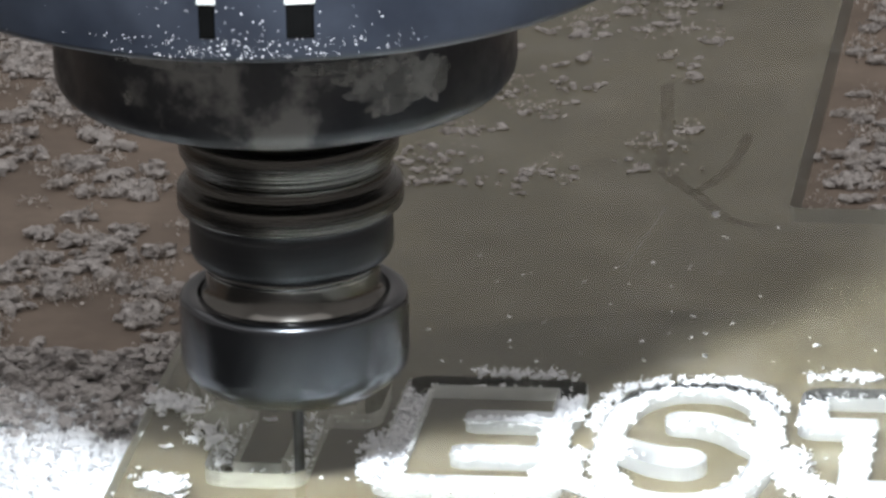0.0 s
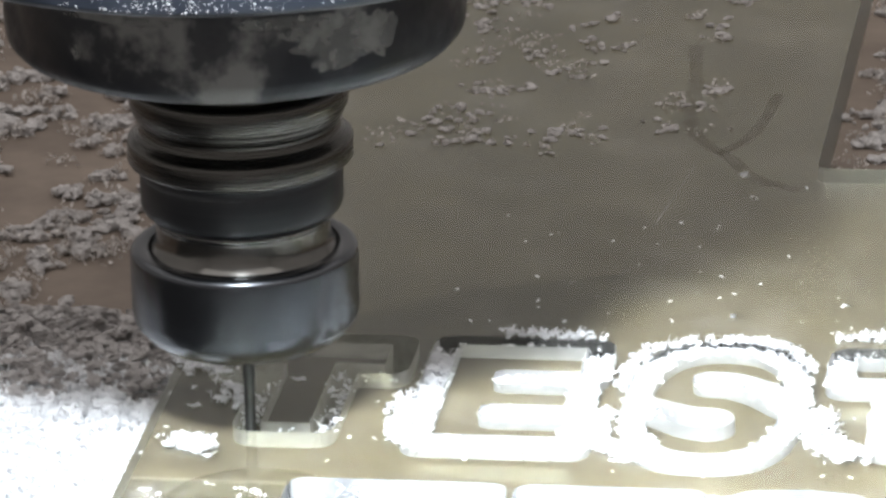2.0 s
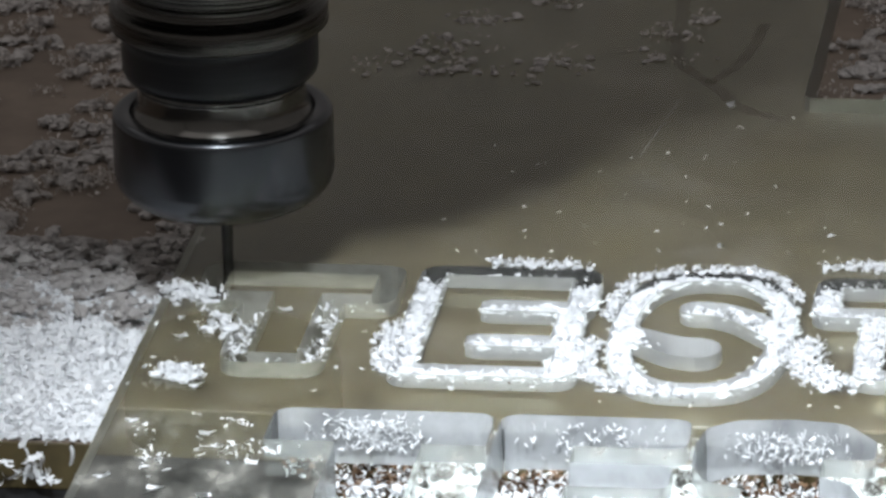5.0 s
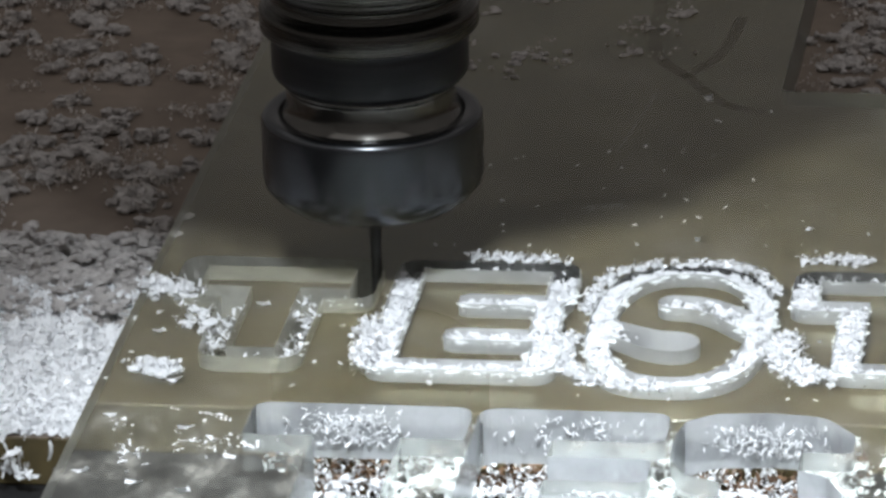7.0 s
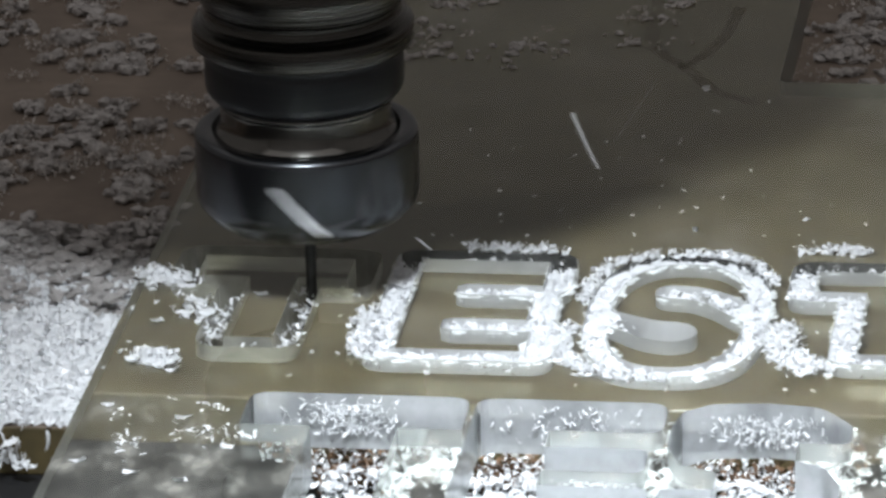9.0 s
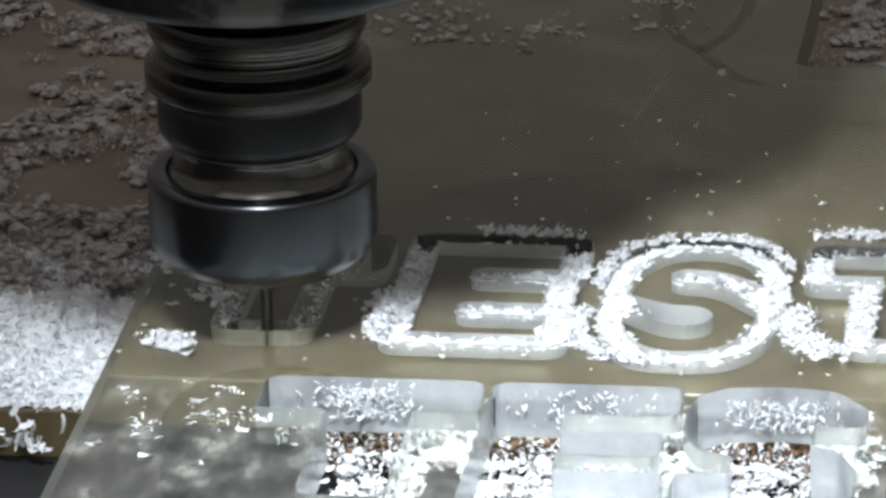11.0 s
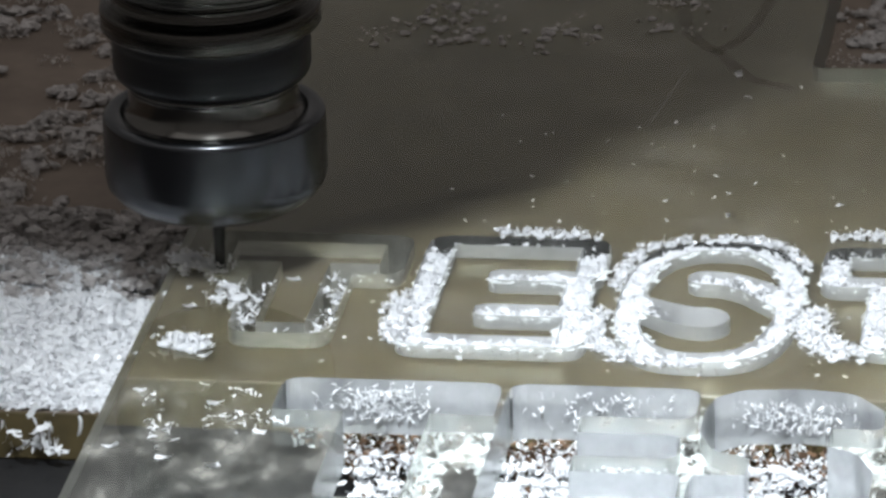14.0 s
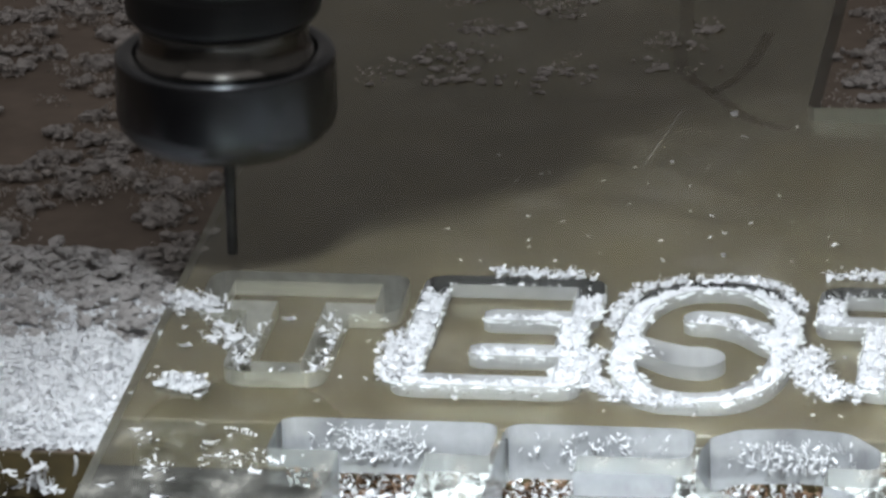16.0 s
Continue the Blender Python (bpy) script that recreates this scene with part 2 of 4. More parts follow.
# ---- plan of the letters, millimetres on the sheet's top ----
SHEET_T = 13.0
T_ISLAND = [(-52.6, 27.6), (-52.6, 15.2), (-40.5, 15.2), (-40.5, -21.8), (-29.3, -21.8), (-29.3, 15.2), (-17.8, 15.2), (-17.8, 27.6)]
T_OUTER = rounded(outward(T_ISLAND, 6.1), [6, 6, 1, 6, 6, 1, 6, 6])
E_ISLAND = [(-2.2, 29.0), (-2.2, -25.8), (28.2, -25.8), (28.2, -14.0), (9.8, -14.0), (7.6, -12.4), (7.6, -8.4), (9.8, -7.0), (26.4, -7.0), (26.4, 7.6), (10.2, 7.6), (8.2, 9.0), (8.2, 12.6), (10.2, 14.0), (27.6, 14.0), (27.6, 29.0)]
E_OUTER = rounded([(-8.2, 34.6), (-8.2, -32.0), (34.6, -32.0), (34.6, -9.5), (32.8, -7.0), (32.8, 5.5), (31.2, 8.0), (34.0, 13.0), (34.0, 34.6)], [6, 6, 6, 2, 2, 2, 2, 3, 6])
def superellipse(cx, cy, a, b, p, n=72):
    res = []
    for i in range(n):
        w = 2 * math.pi * i / n
        c, s = math.cos(w), math.sin(w)
        res.append((cx + a * math.copysign(abs(c) ** (2 / p), c), cy + b * math.copysign(abs(s) ** (2 / p), s)))
    return res


S_OUTER = superellipse(60.0, -1.5, 20.6, 36.3, 2.7)


def round_finger(line, half, end_half=None):
    """The outline of a milled slot: down one side, round its end, back along the other; the line runs inwards."""
    end_half = end_half or half
    n = len(line)
    pts = [Vector(p) for p in line]
    left, right = [], []
    for i, p in enumerate(pts):
        ahead = (pts[min(i + 1, n - 1)] - pts[max(i - 1, 0)]).normalized()
        w = max(0.0, (i / (n - 1) - 0.25) / 0.75)
        side = Vector((-ahead.y, ahead.x)) * (half + (end_half - half) * w * w * (3 - 2 * w))
        left.append(tuple(p + side))
        right.append(tuple(p - side))
    end, before = pts[-1], pts[-2]
    a0 = math.atan2((end - before).y, (end - before).x)
    cap = [tuple(end + Vector((math.cos(a0 - w), math.sin(a0 - w))) * end_half) for w in (math.pi * (k / 10 - 0.5) for k in range(1, 10))]
    return left + cap + right[::-1]


def letter_s():
    """The standing letter: the inner outline less the two slots that enter from either side."""
    core = superellipse(60.0, -1.3, 15.5, 31.3, 2.5, 96)
    upper = spline([(79.0, -3.0), (74.0, 2.5), (69.0, 8.0), (63.0, 11.8), (57.5, 12.6)])
    lower = spline([(40.0, -2.6), (45.0, -4.2), (50.0, -7.4), (55.0, -10.4), (59.6, -11.6)])
    wide, bowl = 3.9, 5.9

    def clear(p):
        return all(math.hypot(p[0] - q[0], p[1] - q[1]) > wide + 0.3 for q in upper) and all(math.hypot(p[0] - q[0], p[1] - q[1]) > 4.9 for q in lower)

    def within(p):
        return abs((p[0] - 60.0) / 15.5) ** 2.5 + abs((p[1] + 1.3) / 31.3) ** 2.5 < 0.985

    top = [p for p in core if clear(p) and (p[1] > 2 if p[0] > 60 else p[1] > -6)]
    bottom = [p for p in core if clear(p) and (p[1] <= 2 if p[0] > 60 else p[1] <= -6)]
    top.sort(key=lambda p: math.atan2(p[1], p[0] - 60.0) % (2 * math.pi) if p[1] > -7 else 9)
    bottom.sort(key=lambda p: math.atan2(p[1], p[0] - 60.0) % (2 * math.pi) if not (p[0] > 60 and p[1] > 0) else 7)
    enter_left = [p for p in round_finger(lower, wide, bowl) if within(p)]
    enter_right = [p for p in round_finger(upper, wide) if within(p)]
    if (Vector(enter_left[0]) - Vector(top[-1])).length > (Vector(enter_left[-1]) - Vector(top[-1])).length:
        enter_left.reverse()
    if (Vector(enter_right[0]) - Vector(bottom[-1])).length > (Vector(enter_right[-1]) - Vector(bottom[-1])).length:
        enter_right.reverse()
    return top + enter_left + bottom + enter_right


S_ISLAND = letter_s()
SECOND_T = 142.2
T2_ISLAND = [(x + SECOND_T, y) for x, y in T_ISLAND]
T2_OUTER = [(x + SECOND_T, y) for x, y in T_OUTER]
# letters of the finished row, cut right through and lifted out
HOLE_T = rounded([(-28.6, -53.4), (-28.6, -71.6), (-12.8, -71.6), (-12.8, -118.0), (6.2, -118.0), (6.2, -71.4), (20.2, -71.4), (20.2, -53.4)], [5, 0.3, 0.3, 4, 4, 0.3, 0.3, 5])
HOLE_E = rounded([(21.6, -53.4), (21.6, -121.0), (64.0, -121.0), (64.0, -100.5), (40.0, -100.5), (40.0, -92.0), (62.0, -92.0), (62.0, -79.5), (39.2, -79.5), (39.2, -70.2), (63.8, -70.2), (63.8, -53.4)], [5, 5, 5, 3, 0.4, 0.4, 3, 3, 0.4, 0.4, 4, 5])
HOLE_S = rounded([(85.0, -51.6), (73.0, -53.0), (67.0, -58.0), (65.4, -66.0), (65.6, -78.0), (69.0, -86.5), (77.5, -90.5), (77.5, -100.0), (66.0, -100.0), (65.8, -112.0), (72.0, -122.0), (85.0, -124.5), (98.0, -122.0), (104.4, -111.0), (104.4, -96.0), (100.0, -86.0), (93.5, -83.0), (93.5, -73.0), (104.6, -73.0), (104.6, -63.0), (97.0, -53.2)], [8, 6, 5, 6, 6, 4, 0.5, 0.5, 3, 6, 8, 8, 8, 8, 8, 6, 0.5, 0.5, 2, 6, 8], 4)
HOLE_T2 = [(x + SECOND_T - 1.0, y) for x, y in HOLE_T]
SHEET_EDGE = [(-65.6, -150.0), (230.0, -150.0), (230.0, 155.0), (70.8, 155.0), (69.3, 156.5), (69.3, 430.0), (-65.6, 430.0)]


def acrylic_sheet():
    """One solid: top and bottom skins with openings, upright walls, channel floors."""
    me = bpy.data.meshes.new("acrylic_sheet")
    verts, faces, mats = [], [], []

    def fill(loops, z, mat, flip=False):
        base = len(verts)
        flat = [p for lp in loops for p in lp]
        verts.extend((x * MM, y * MM, z * MM) for x, y in flat)
        polys = [[Vector((x, y, 0)) for x, y in lp] for lp in loops]
        from_poly = tessellate(polys)
        for tri in from_poly:
            a, b, c = (Vector(flat[i]) for i in tri)
            up = (b - a).x * (c - a).y - (b - a).y * (c - a).x > 0
            tri = tuple(tri) if up != flip else tuple(reversed(tri))
            faces.append(tuple(base + i for i in tri))
            mats.append(mat)

    def wall(loop, z0, z1, mat, front=None, air_within=True):
        """Upright faces round an outline; those whose free side faces the front take the material front."""
        base, n = len(verts), len(loop)
        turn = sum(loop[k - 1][0] * loop[k][1] - loop[k][0] * loop[k - 1][1] for k in range(n))
        verts.extend((x * MM, y * MM, z * MM) for z in (z0, z1) for x, y in loop)
        for i in range(n):
            j = (i + 1) % n
            faces.append((base + i, base + j, base + n + j, base + n + i))
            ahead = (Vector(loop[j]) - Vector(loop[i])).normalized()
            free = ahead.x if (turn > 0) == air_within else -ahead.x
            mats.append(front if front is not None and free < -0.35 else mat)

    holes = [HOLE_T, HOLE_E, HOLE_S, HOLE_T2]
    letters = [(T_OUTER, T_ISLAND, 11.5), (E_OUTER, E_ISLAND, 10.4), (S_OUTER, S_ISLAND, 10.4), (T2_OUTER, T2_ISLAND, 10.4)]
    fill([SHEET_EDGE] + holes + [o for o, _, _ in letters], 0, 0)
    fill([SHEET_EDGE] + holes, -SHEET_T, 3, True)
    wall(SHEET_EDGE, 0, -SHEET_T, 4)
    # front-facing hole walls take the lit tone, all others the shaded one
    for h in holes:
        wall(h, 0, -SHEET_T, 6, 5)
    for outer, island, depth in letters:
        fill([island], 0, 0)
        cut = 2 if outer is T_OUTER else 1
        fill([outer, island], -depth, 7)
        wall(outer, 0, -depth, cut, 2 if cut == 2 else 7)
        wall(island, 0, -depth, cut, cut, False)
    me.from_pydata(verts, [], faces)
    for p, k in zip(me.polygons, mats):
        p.material_index = k
    bm = bmesh.new()
    bm.from_mesh(me)
    bmesh.ops.remove_doubles(bm, verts=bm.verts[:], dist=1e-6)
    bmesh.ops.recalc_face_normals(bm, faces=bm.faces[:])
    bm.to_mesh(me)
    bm.free()
    for m in (CLEAR, MILLED, MILLED_FRESH, UNDERSIDE, SAWN, MILLED_LIT, MILLED_SHADED, MILLED_FLOOR):
        me.materials.append(m)
    ob = new("acrylic_sheet", me)
    ob.visible_shadow = False
    return tagged(ob, "thick clear acrylic sheet with milled letters on a brown board", "acrylic sheet")


def tessellate(polys):
    from mathutils.geometry import tessellate_polygon
    return tessellate_polygon(polys)


# ---- the setting ----
def slab(name, x0, x1, y0, y1, z0, z1, mat, bevel=0.0, kind="structure", label="", category=""):
    ob = new(name, mesh_of(name, box(x0, x1, y0, y1, z0, z1, bevel), mat))
    return tagged(ob, label, category, kind=kind)


slab("floor", -3.2, 3.2, -3.6, 3.2, -0.95, -0.85, WALL)
slab("ceiling", -3.2, 3.2, -3.6, 3.2, 2.60, 2.70, WALL)
slab("wall_north", -3.2, 3.2, 3.1, 3.2, -0.85, 2.60, WALL)
slab("wall_south", -3.2, 3.2, -3.6, -3.5, -0.85, 2.60, WALL)
slab("wall_west", -3.2, -3.1, -3.5, 3.1, -0.85, 2.60, WALL)
slab("wall_east", 3.1, 3.2, -3.5, 3.1, -0.85, 2.60, WALL)
slab("machine_bed", -0.9, 0.9, -0.32, 0.9, -0.85, -0.0250, BED, 0.002, label="dark steel bed of the milling machine")


def spoilboard():
    bm = box(-0.75, 0.75, -0.0464, 0.85, -0.0249, -0.0132, 0.0006)
    me = mesh_of("spoilboard", bm, BOARD, BOARD_EDGE)
    for p in me.polygons:
        p.material_index = 0 if p.normal.z > 0.6 else 1
    return tagged(new("spoilboard", me), "brown fibreboard with olive cut edge under the sheet", "board")


spoilboard()
sheet = acrylic_sheet()


def surface_strip(name, line, width, mat, label):
    """A shallow mark that lies on the sheet's top."""
    bm = bmesh.new()
    o = stroke(line, width)
    n = len(o) // 2
    lo = [bm.verts.new((x * MM, y * MM, 0.03 * MM)) for x, y in o]
    for i in range(n - 1):
        bm.faces.new((lo[i], lo[i + 1], lo[2 * n - 2 - i], lo[2 * n - 1 - i]))
    return part(name, bm, mat, sheet, label)


def scuff_patch(angle, height, wide, tall, seed):
    """A worn patch with a ragged outline on the end cap's side; degrees and millimetres."""
    bm = bmesh.new()
    rings, n = [], 40
    for k in range(7):
        ring = []
        for i in range(n if k else 1):
            w = 2 * math.pi * i / n
            reach = k / 6 * (1 + 0.45 * noise.noise((2.2 * math.cos(w), 2.2 * math.sin(w), seed)) + 0.25 * noise.noise((6 * math.cos(w), 6 * math.sin(w), seed)))
            a = radians(angle + wide * reach * math.cos(w))
            ring.append(bm.verts.new((50.99 * MM * math.cos(a), 50.99 * MM * math.sin(a), min(height + tall * reach * math.sin(w), 69.0) * MM)))
        rings.append(ring)
    for i in range(n):
        bm.faces.new((rings[0][0], rings[1][i], rings[1][(i + 1) % n]))
        for lo, hi in zip(rings[1:], rings[2:]):
            bm.faces.new((lo[i], hi[i], hi[(i + 1) % n], lo[(i + 1) % n]))
    return bm


def cover_band(start, end, steps=32):
    """A thin curved band that lies on the flange."""
    bm = bmesh.new()
    rows = []
    for k in range(steps + 1):
        a = radians(start + (end - start) * k / steps)
        rows.append([bm.verts.new((r * MM * math.cos(a), r * MM * math.sin(a), h * MM)) for r, h in ((81.9, 95.0), (82.6, 95.0), (82.6, 99.0), (81.9, 99.0))])
    for lo, hi in zip(rows, rows[1:]):
        for i in range(4):
            bm.faces.new((lo[i], lo[(i + 1) % 4], hi[(i + 1) % 4], hi[i]))
    bm.faces.new(rows[0])
    bm.faces.new(rows[-1][::-1])
    bmesh.ops.recalc_face_normals(bm, faces=bm.faces[:])
    return bm


# ---- milling spindle; its origin is the level of the nut's upper rim ----
def spindle():
    root = tagged(new("milling_spindle"), "black milling spindle with steel collet nut cutting acrylic", "spindle")
    nut = [(21.4, -3.0), (21.4, 0.0), (24.0, 0.0), (24.6, -0.25), (25.35, -0.9), (25.5, -1.6), (25.5, -14.6), (25.0, -17.2), (23.0, -19.8), (20.6, -21.6), (9.0, -22.3), (9.0, -20.9), (0.0, -20.9)]
    part("collet_nut", lathe(soft(nut, 0.2), 128), STEEL_DARK, root, "dark polished steel collet nut", True)
    cone = [(21.38, -1.3), (20.8, -0.35), (20.2, 0.6), (19.75, 1.5), (19.5, 2.8), (19.4, 5.0), (19.35, 6.2), (19.7, 6.6), (19.7, 7.4), (19.2, 7.8)]
    part("collet_cone", lathe(soft(cone, 0.5), 128), STEEL, root, "bright ground steel cone", True)
    body = [(19.2, 7.4), (20.2, 7.5), (21.2, 8.3), (22.2, 9.4), (22.6, 10.8), (22.6, 17.6), (22.2, 18.1), (22.2, 19.4), (22.9, 20.0), (20.0, 20.4)]
    part("tool_holder", lathe(soft(body, 0.25), 128), STEEL_BLACK, root, "blackened steel tool holder", True)
    ring = [(21.0, 20.1), (24.4, 20.2), (25.1, 20.8), (25.1, 25.2), (24.7, 25.8), (22.6, 27.3), (22.2, 28.2), (22.1, 29.2)]
    part("flange_ring", lathe(soft(ring, 0.25), 128), STEEL_MID, root, "grooved steel gripping ring", True)
    neck = [(22.0, 28.8), (22.3, 30.0), (23.5, 31.7), (23.5, 32.3), (24.2, 32.9), (24.6, 36.0), (24.6, 38.4), (21.6, 39.2), (21.0, 48.6)]
    part("holder_neck", lathe(soft(neck, 0.25), 128), STEEL_MID, root, "ground steel neck with a fine groove", True)
    cap = [(20.0, 48.5), (45.6, 48.3), (48.6, 49.3), (50.4, 51.4), (50.9, 53.6), (50.9, 69.3), (50.4, 70.3), (49.2, 70.7), (49.2, 80.5)]
    part("end_cap", lathe(soft(cap, 0.4), 160), CAP, root, "black end cap with scuffed grey patches", True)
    for angle, height, wide, tall, seed in ((-57.0, 63.5, 10.5, 4.6, 1.0), (-44.0, 62.0, 7.0, 5.0, 2.0), (-68.0, 67.6, 12.0, 1.5, 3.0), (-55.0, 57.5, 6.0, 2.0, 4.0), (-110.0, 67.8, 16.0, 1.3, 5.0), (-122.0, 58.5, 1.4, 1.8, 6.0)):
        part("scuff", scuff_patch(angle, height, wide, tall, seed), SCUFF, root, "worn grey scuff on the black cap", True)
    flange = [(48.0, 79.8), (80.5, 79.3), (82.0, 80.8), (82.0, 114.0), (80.0, 116.0), (60.0, 116.0)]
    part("bearing_flange", lathe(soft(flange, 0.5), 192), HOUSING, root, "blue-black flange sprinkled with chips", True)
    # unseen body above the flange; its girth and offset are set to shape the shadow
    house = lathe(soft([(60.0, 115.8), (93.5, 115.9), (95.0, 117.5), (95.0, 360.0), (0.0, 360.0)], 1.0), 96)
    bmesh.ops.translate(house, verts=house.verts[:], vec=(0.020, 0.030, 0))
    part("unseen_housing", house, HOUSING, root, "", True)
    for ang, wide in ((-91.5, 3.4), (-78.0, 5.8)):
        m = pose(0, 0, 0, 0, 0, ang)
        bm = box(0.0800, 0.0824, -wide / 2 * MM, wide / 2 * MM, 0.0853, 0.0925, 0.0002)
        bmesh.ops.transform(bm, matrix=m, verts=bm.verts[:])
        part("slot", bm, SLOT, root, "black slot")
        bm = box(0.0795, 0.0828, -(wide / 2 + 0.3) * MM, (wide / 2 + 0.3) * MM, 0.0926, 0.0965, 0.0003)
        bmesh.ops.transform(bm, matrix=m, verts=bm.verts[:])
        part("slot_cover", bm, WHITE, root, "white plastic slot cover")
    part("cover_band", cover_band(-104.0, -65.0), WHITE, root, "white plastic band over the slots")
    shank = [(0.0, -50.7), (1.0, -50.7), (1.25, -50.3), (1.25, -33.0), (1.4, -32.0), (1.4, -19.0)]
    part("cutter", lathe(soft(shank, 0.1), 24), CARBIDE, root, "slim grey carbide end mill", True)
    rng = np.random.default_rng(5)
    verts, faces = [], []
    for i in range(300):
        a, h, s = math.radians(rng.normal(-86, 12)), rng.uniform(80.8, 94) if rng.random() > 0.6 else rng.uniform(80.8, 85), rng.uniform(0.05, 0.2)
        r = 82.05
        c = Vector((r * math.cos(a), r * math.sin(a), h))
        u, v = Vector((-math.sin(a), math.cos(a), 0)), Vector((0, 0, 1))
        k = len(verts)
        for du, dv, dn in ((-s, -s * 0.7, 0), (s, -s, 0), (s * 0.8, s, 0), (-s * 0.6, s * 0.8, 0), (0, 0, s * 0.6)):
            verts.append(tuple((c + u * du + v * dv + c.normalized() * dn) * MM))
        faces += [(k, k + 1, k + 4), (k + 1, k + 2, k + 4), (k + 2, k + 3, k + 4), (k + 3, k, k + 4)]
    me = bpy.data.meshes.new("stuck_chips")
    me.from_pydata(verts, [], faces)
    me.materials.append(CHIP)
    ob = new("stuck_chips", me)
    ob.parent = root
    tagged(ob, "white specks of plastic", kind="stuff")
    return root


spindle_thing = spindle()


# ---- chips ----
def flake_arrays(places, rng, size, wide, tilt, curl):
    """Vertices and quads of curled flakes, one at each place (millimetres)."""
    n = len(places)
    length = rng.uniform(size[0], size[1], n)
    width = rng.uniform(wide[0], wide[1], n)
    k = rng.uniform(-curl, curl, n) + 1e-3
    s = np.array([-0.5, -0.17, 0.17, 0.5])
    w = np.array([-0.5, 0.5])
    local = np.zeros((n, 4, 2, 3))
    arc = s[None, :] * k[:, None]
    local[..., 0] = (np.sin(arc) / k[:, None] * length[:, None])[..., None]
    taper = 1 - np.abs(s)[None, :, None] * rng.uniform(0, 1.2, n)[:, None, None]
    local[..., 1] = width[:, None, None] * taper * w[None, None, :]
    local[..., :2] += rng.normal(0, 0.16, (n, 4, 2, 2)) * width[:, None, None, None]
    local[..., 2] = ((1 - np.cos(arc)) / k[:, None] * length[:, None])[..., None] + rng.normal(0, 0.10, (n, 4, 2))
    yaw, rx, ry = rng.uniform(0, 2 * np.pi, n), rng.normal(0, tilt, n), rng.normal(0, tilt, n)
    cy, sy, cx, sx, cz, sz = np.cos(ry), np.sin(ry), np.cos(rx), np.sin(rx), np.cos(yaw), np.sin(yaw)
    o = np.zeros(n)
    i = np.ones(n)
    mx = np.stack([np.stack([i, o, o], -1), np.stack([o, cx, -sx], -1), np.stack([o, sx, cx], -1)], 1)
    my = np.stack([np.stack([cy, o, sy], -1), np.stack([o, i, o], -1), np.stack([-sy, o, cy], -1)], 1)
    mz = np.stack([np.stack([cz, -sz, o], -1), np.stack([sz, cz, o], -1), np.stack([o, o, i], -1)], 1)
    m = mz @ my @ mx
    v = np.einsum("nij,nabj->nabi", m, local) + np.asarray(places)[:, None, None, :]
    base = np.arange(n)[:, None, None] * 8 + np.arange(3)[None, :, None] * 2
    quads = base + np.array([0, 1, 3, 2])[None, None, :]
    return v.reshape(-1, 3) * MM, quads.reshape(-1, 4)


def flakes(name, places, seed, mat, label, size=(1.5, 4.0), wide=(0.6, 1.5), tilt=0.6, curl=2.2):
    rng = np.random.default_rng(seed)
    v, q = flake_arrays(np.asarray(places, float), rng, size, wide, tilt, curl)
    me = bpy.data.meshes.new(name)
    me.from_pydata(v.tolist(), [], q.tolist())
    for p in me.polygons:
        p.use_smooth = True
    me.materials.append(mat)
    ob = new(name, me)
    return tagged(ob, label, "chips", kind="stuff")


def hills(x, y, seed):
    """A smooth uneven height between 0 and 1."""
    return np.array([0.5 + 0.5 * noise.noise((a * 0.045 + seed, b * 0.03, seed)) + 0.25 * noise.noise((a * 0.14, b * 0.10 + seed, 3.0)) for a, b in zip(x, y)])


def inside(px, py, loop):
    """Which of the points lie within the outline."""
    lp = np.asarray(loop)
    res = np.zeros(len(px), bool)
    for (x0, y0), (x1, y1) in zip(lp, np.roll(lp, -1, 0)):
        cross = (y0 > py) != (y1 > py)
        res ^= cross & (px < (x1 - x0) * (py - y0) / ((y1 - y0) if y1 != y0 else 1e-9) + x0)
    return res


def white_bank():
    """The deep white bank beside the sheet."""
    rng = np.random.default_rng(11)
    x, y = rng.uniform(-175, -66.8, 24000), rng.uniform(-46, 62, 24000)
    top = bank_top(x, y)
    keep = rng.random(len(x)) < np.clip(1.25 - np.clip(y - 22, 0, 60) / 40, 0.1, 1)
    z = -12.6 + (top + 13.0) * rng.random(len(x)) ** 0.3
    return np.stack([x, y, z], 1)[keep]


def clumps(count, x0, x1, y0, y1, floor, seed, each=(8, 26), spread=3.2, lift=2.2, gate=None):
    rng = np.random.default_rng(seed)
    res = []
    for _ in range(count):
        cx, cy = rng.uniform(x0, x1), rng.uniform(y0, y1)
        g = 0.5 + 0.5 * noise.noise((cx * 0.028, cy * 0.016, seed)) + 0.3 * noise.noise((cx * 0.09, cy * 0.06, seed + 4))
        if g < (gate if gate is not None else 0.42):
            continue
        n = int(rng.integers(*each) * (0.6 + g))
        s = spread * rng.uniform(0.5, 1.25)
        p = rng.normal(0, 1, (n, 3)) * (s, s * 0.8, 0)
        r = np.hypot(p[:, 0], p[:, 1]) / s
        p[:, 2] = np.abs(rng.random(n)) * lift * np.exp(-r * r * 0.5) * rng.uniform(0.5, 1.5)
        res.append(p + (cx, cy, floor))
    return np.concatenate(res)


def ball():
    bm = bmesh.new()
    bmesh.ops.create_icosphere(bm, subdivisions=2, radius=1)
    v, f = np.array([p.co[:] for p in bm.verts]), np.array([[p.index for p in q.verts] for q in bm.faces])
    bm.free()
    return v, f


BALL_V, BALL_F = ball()


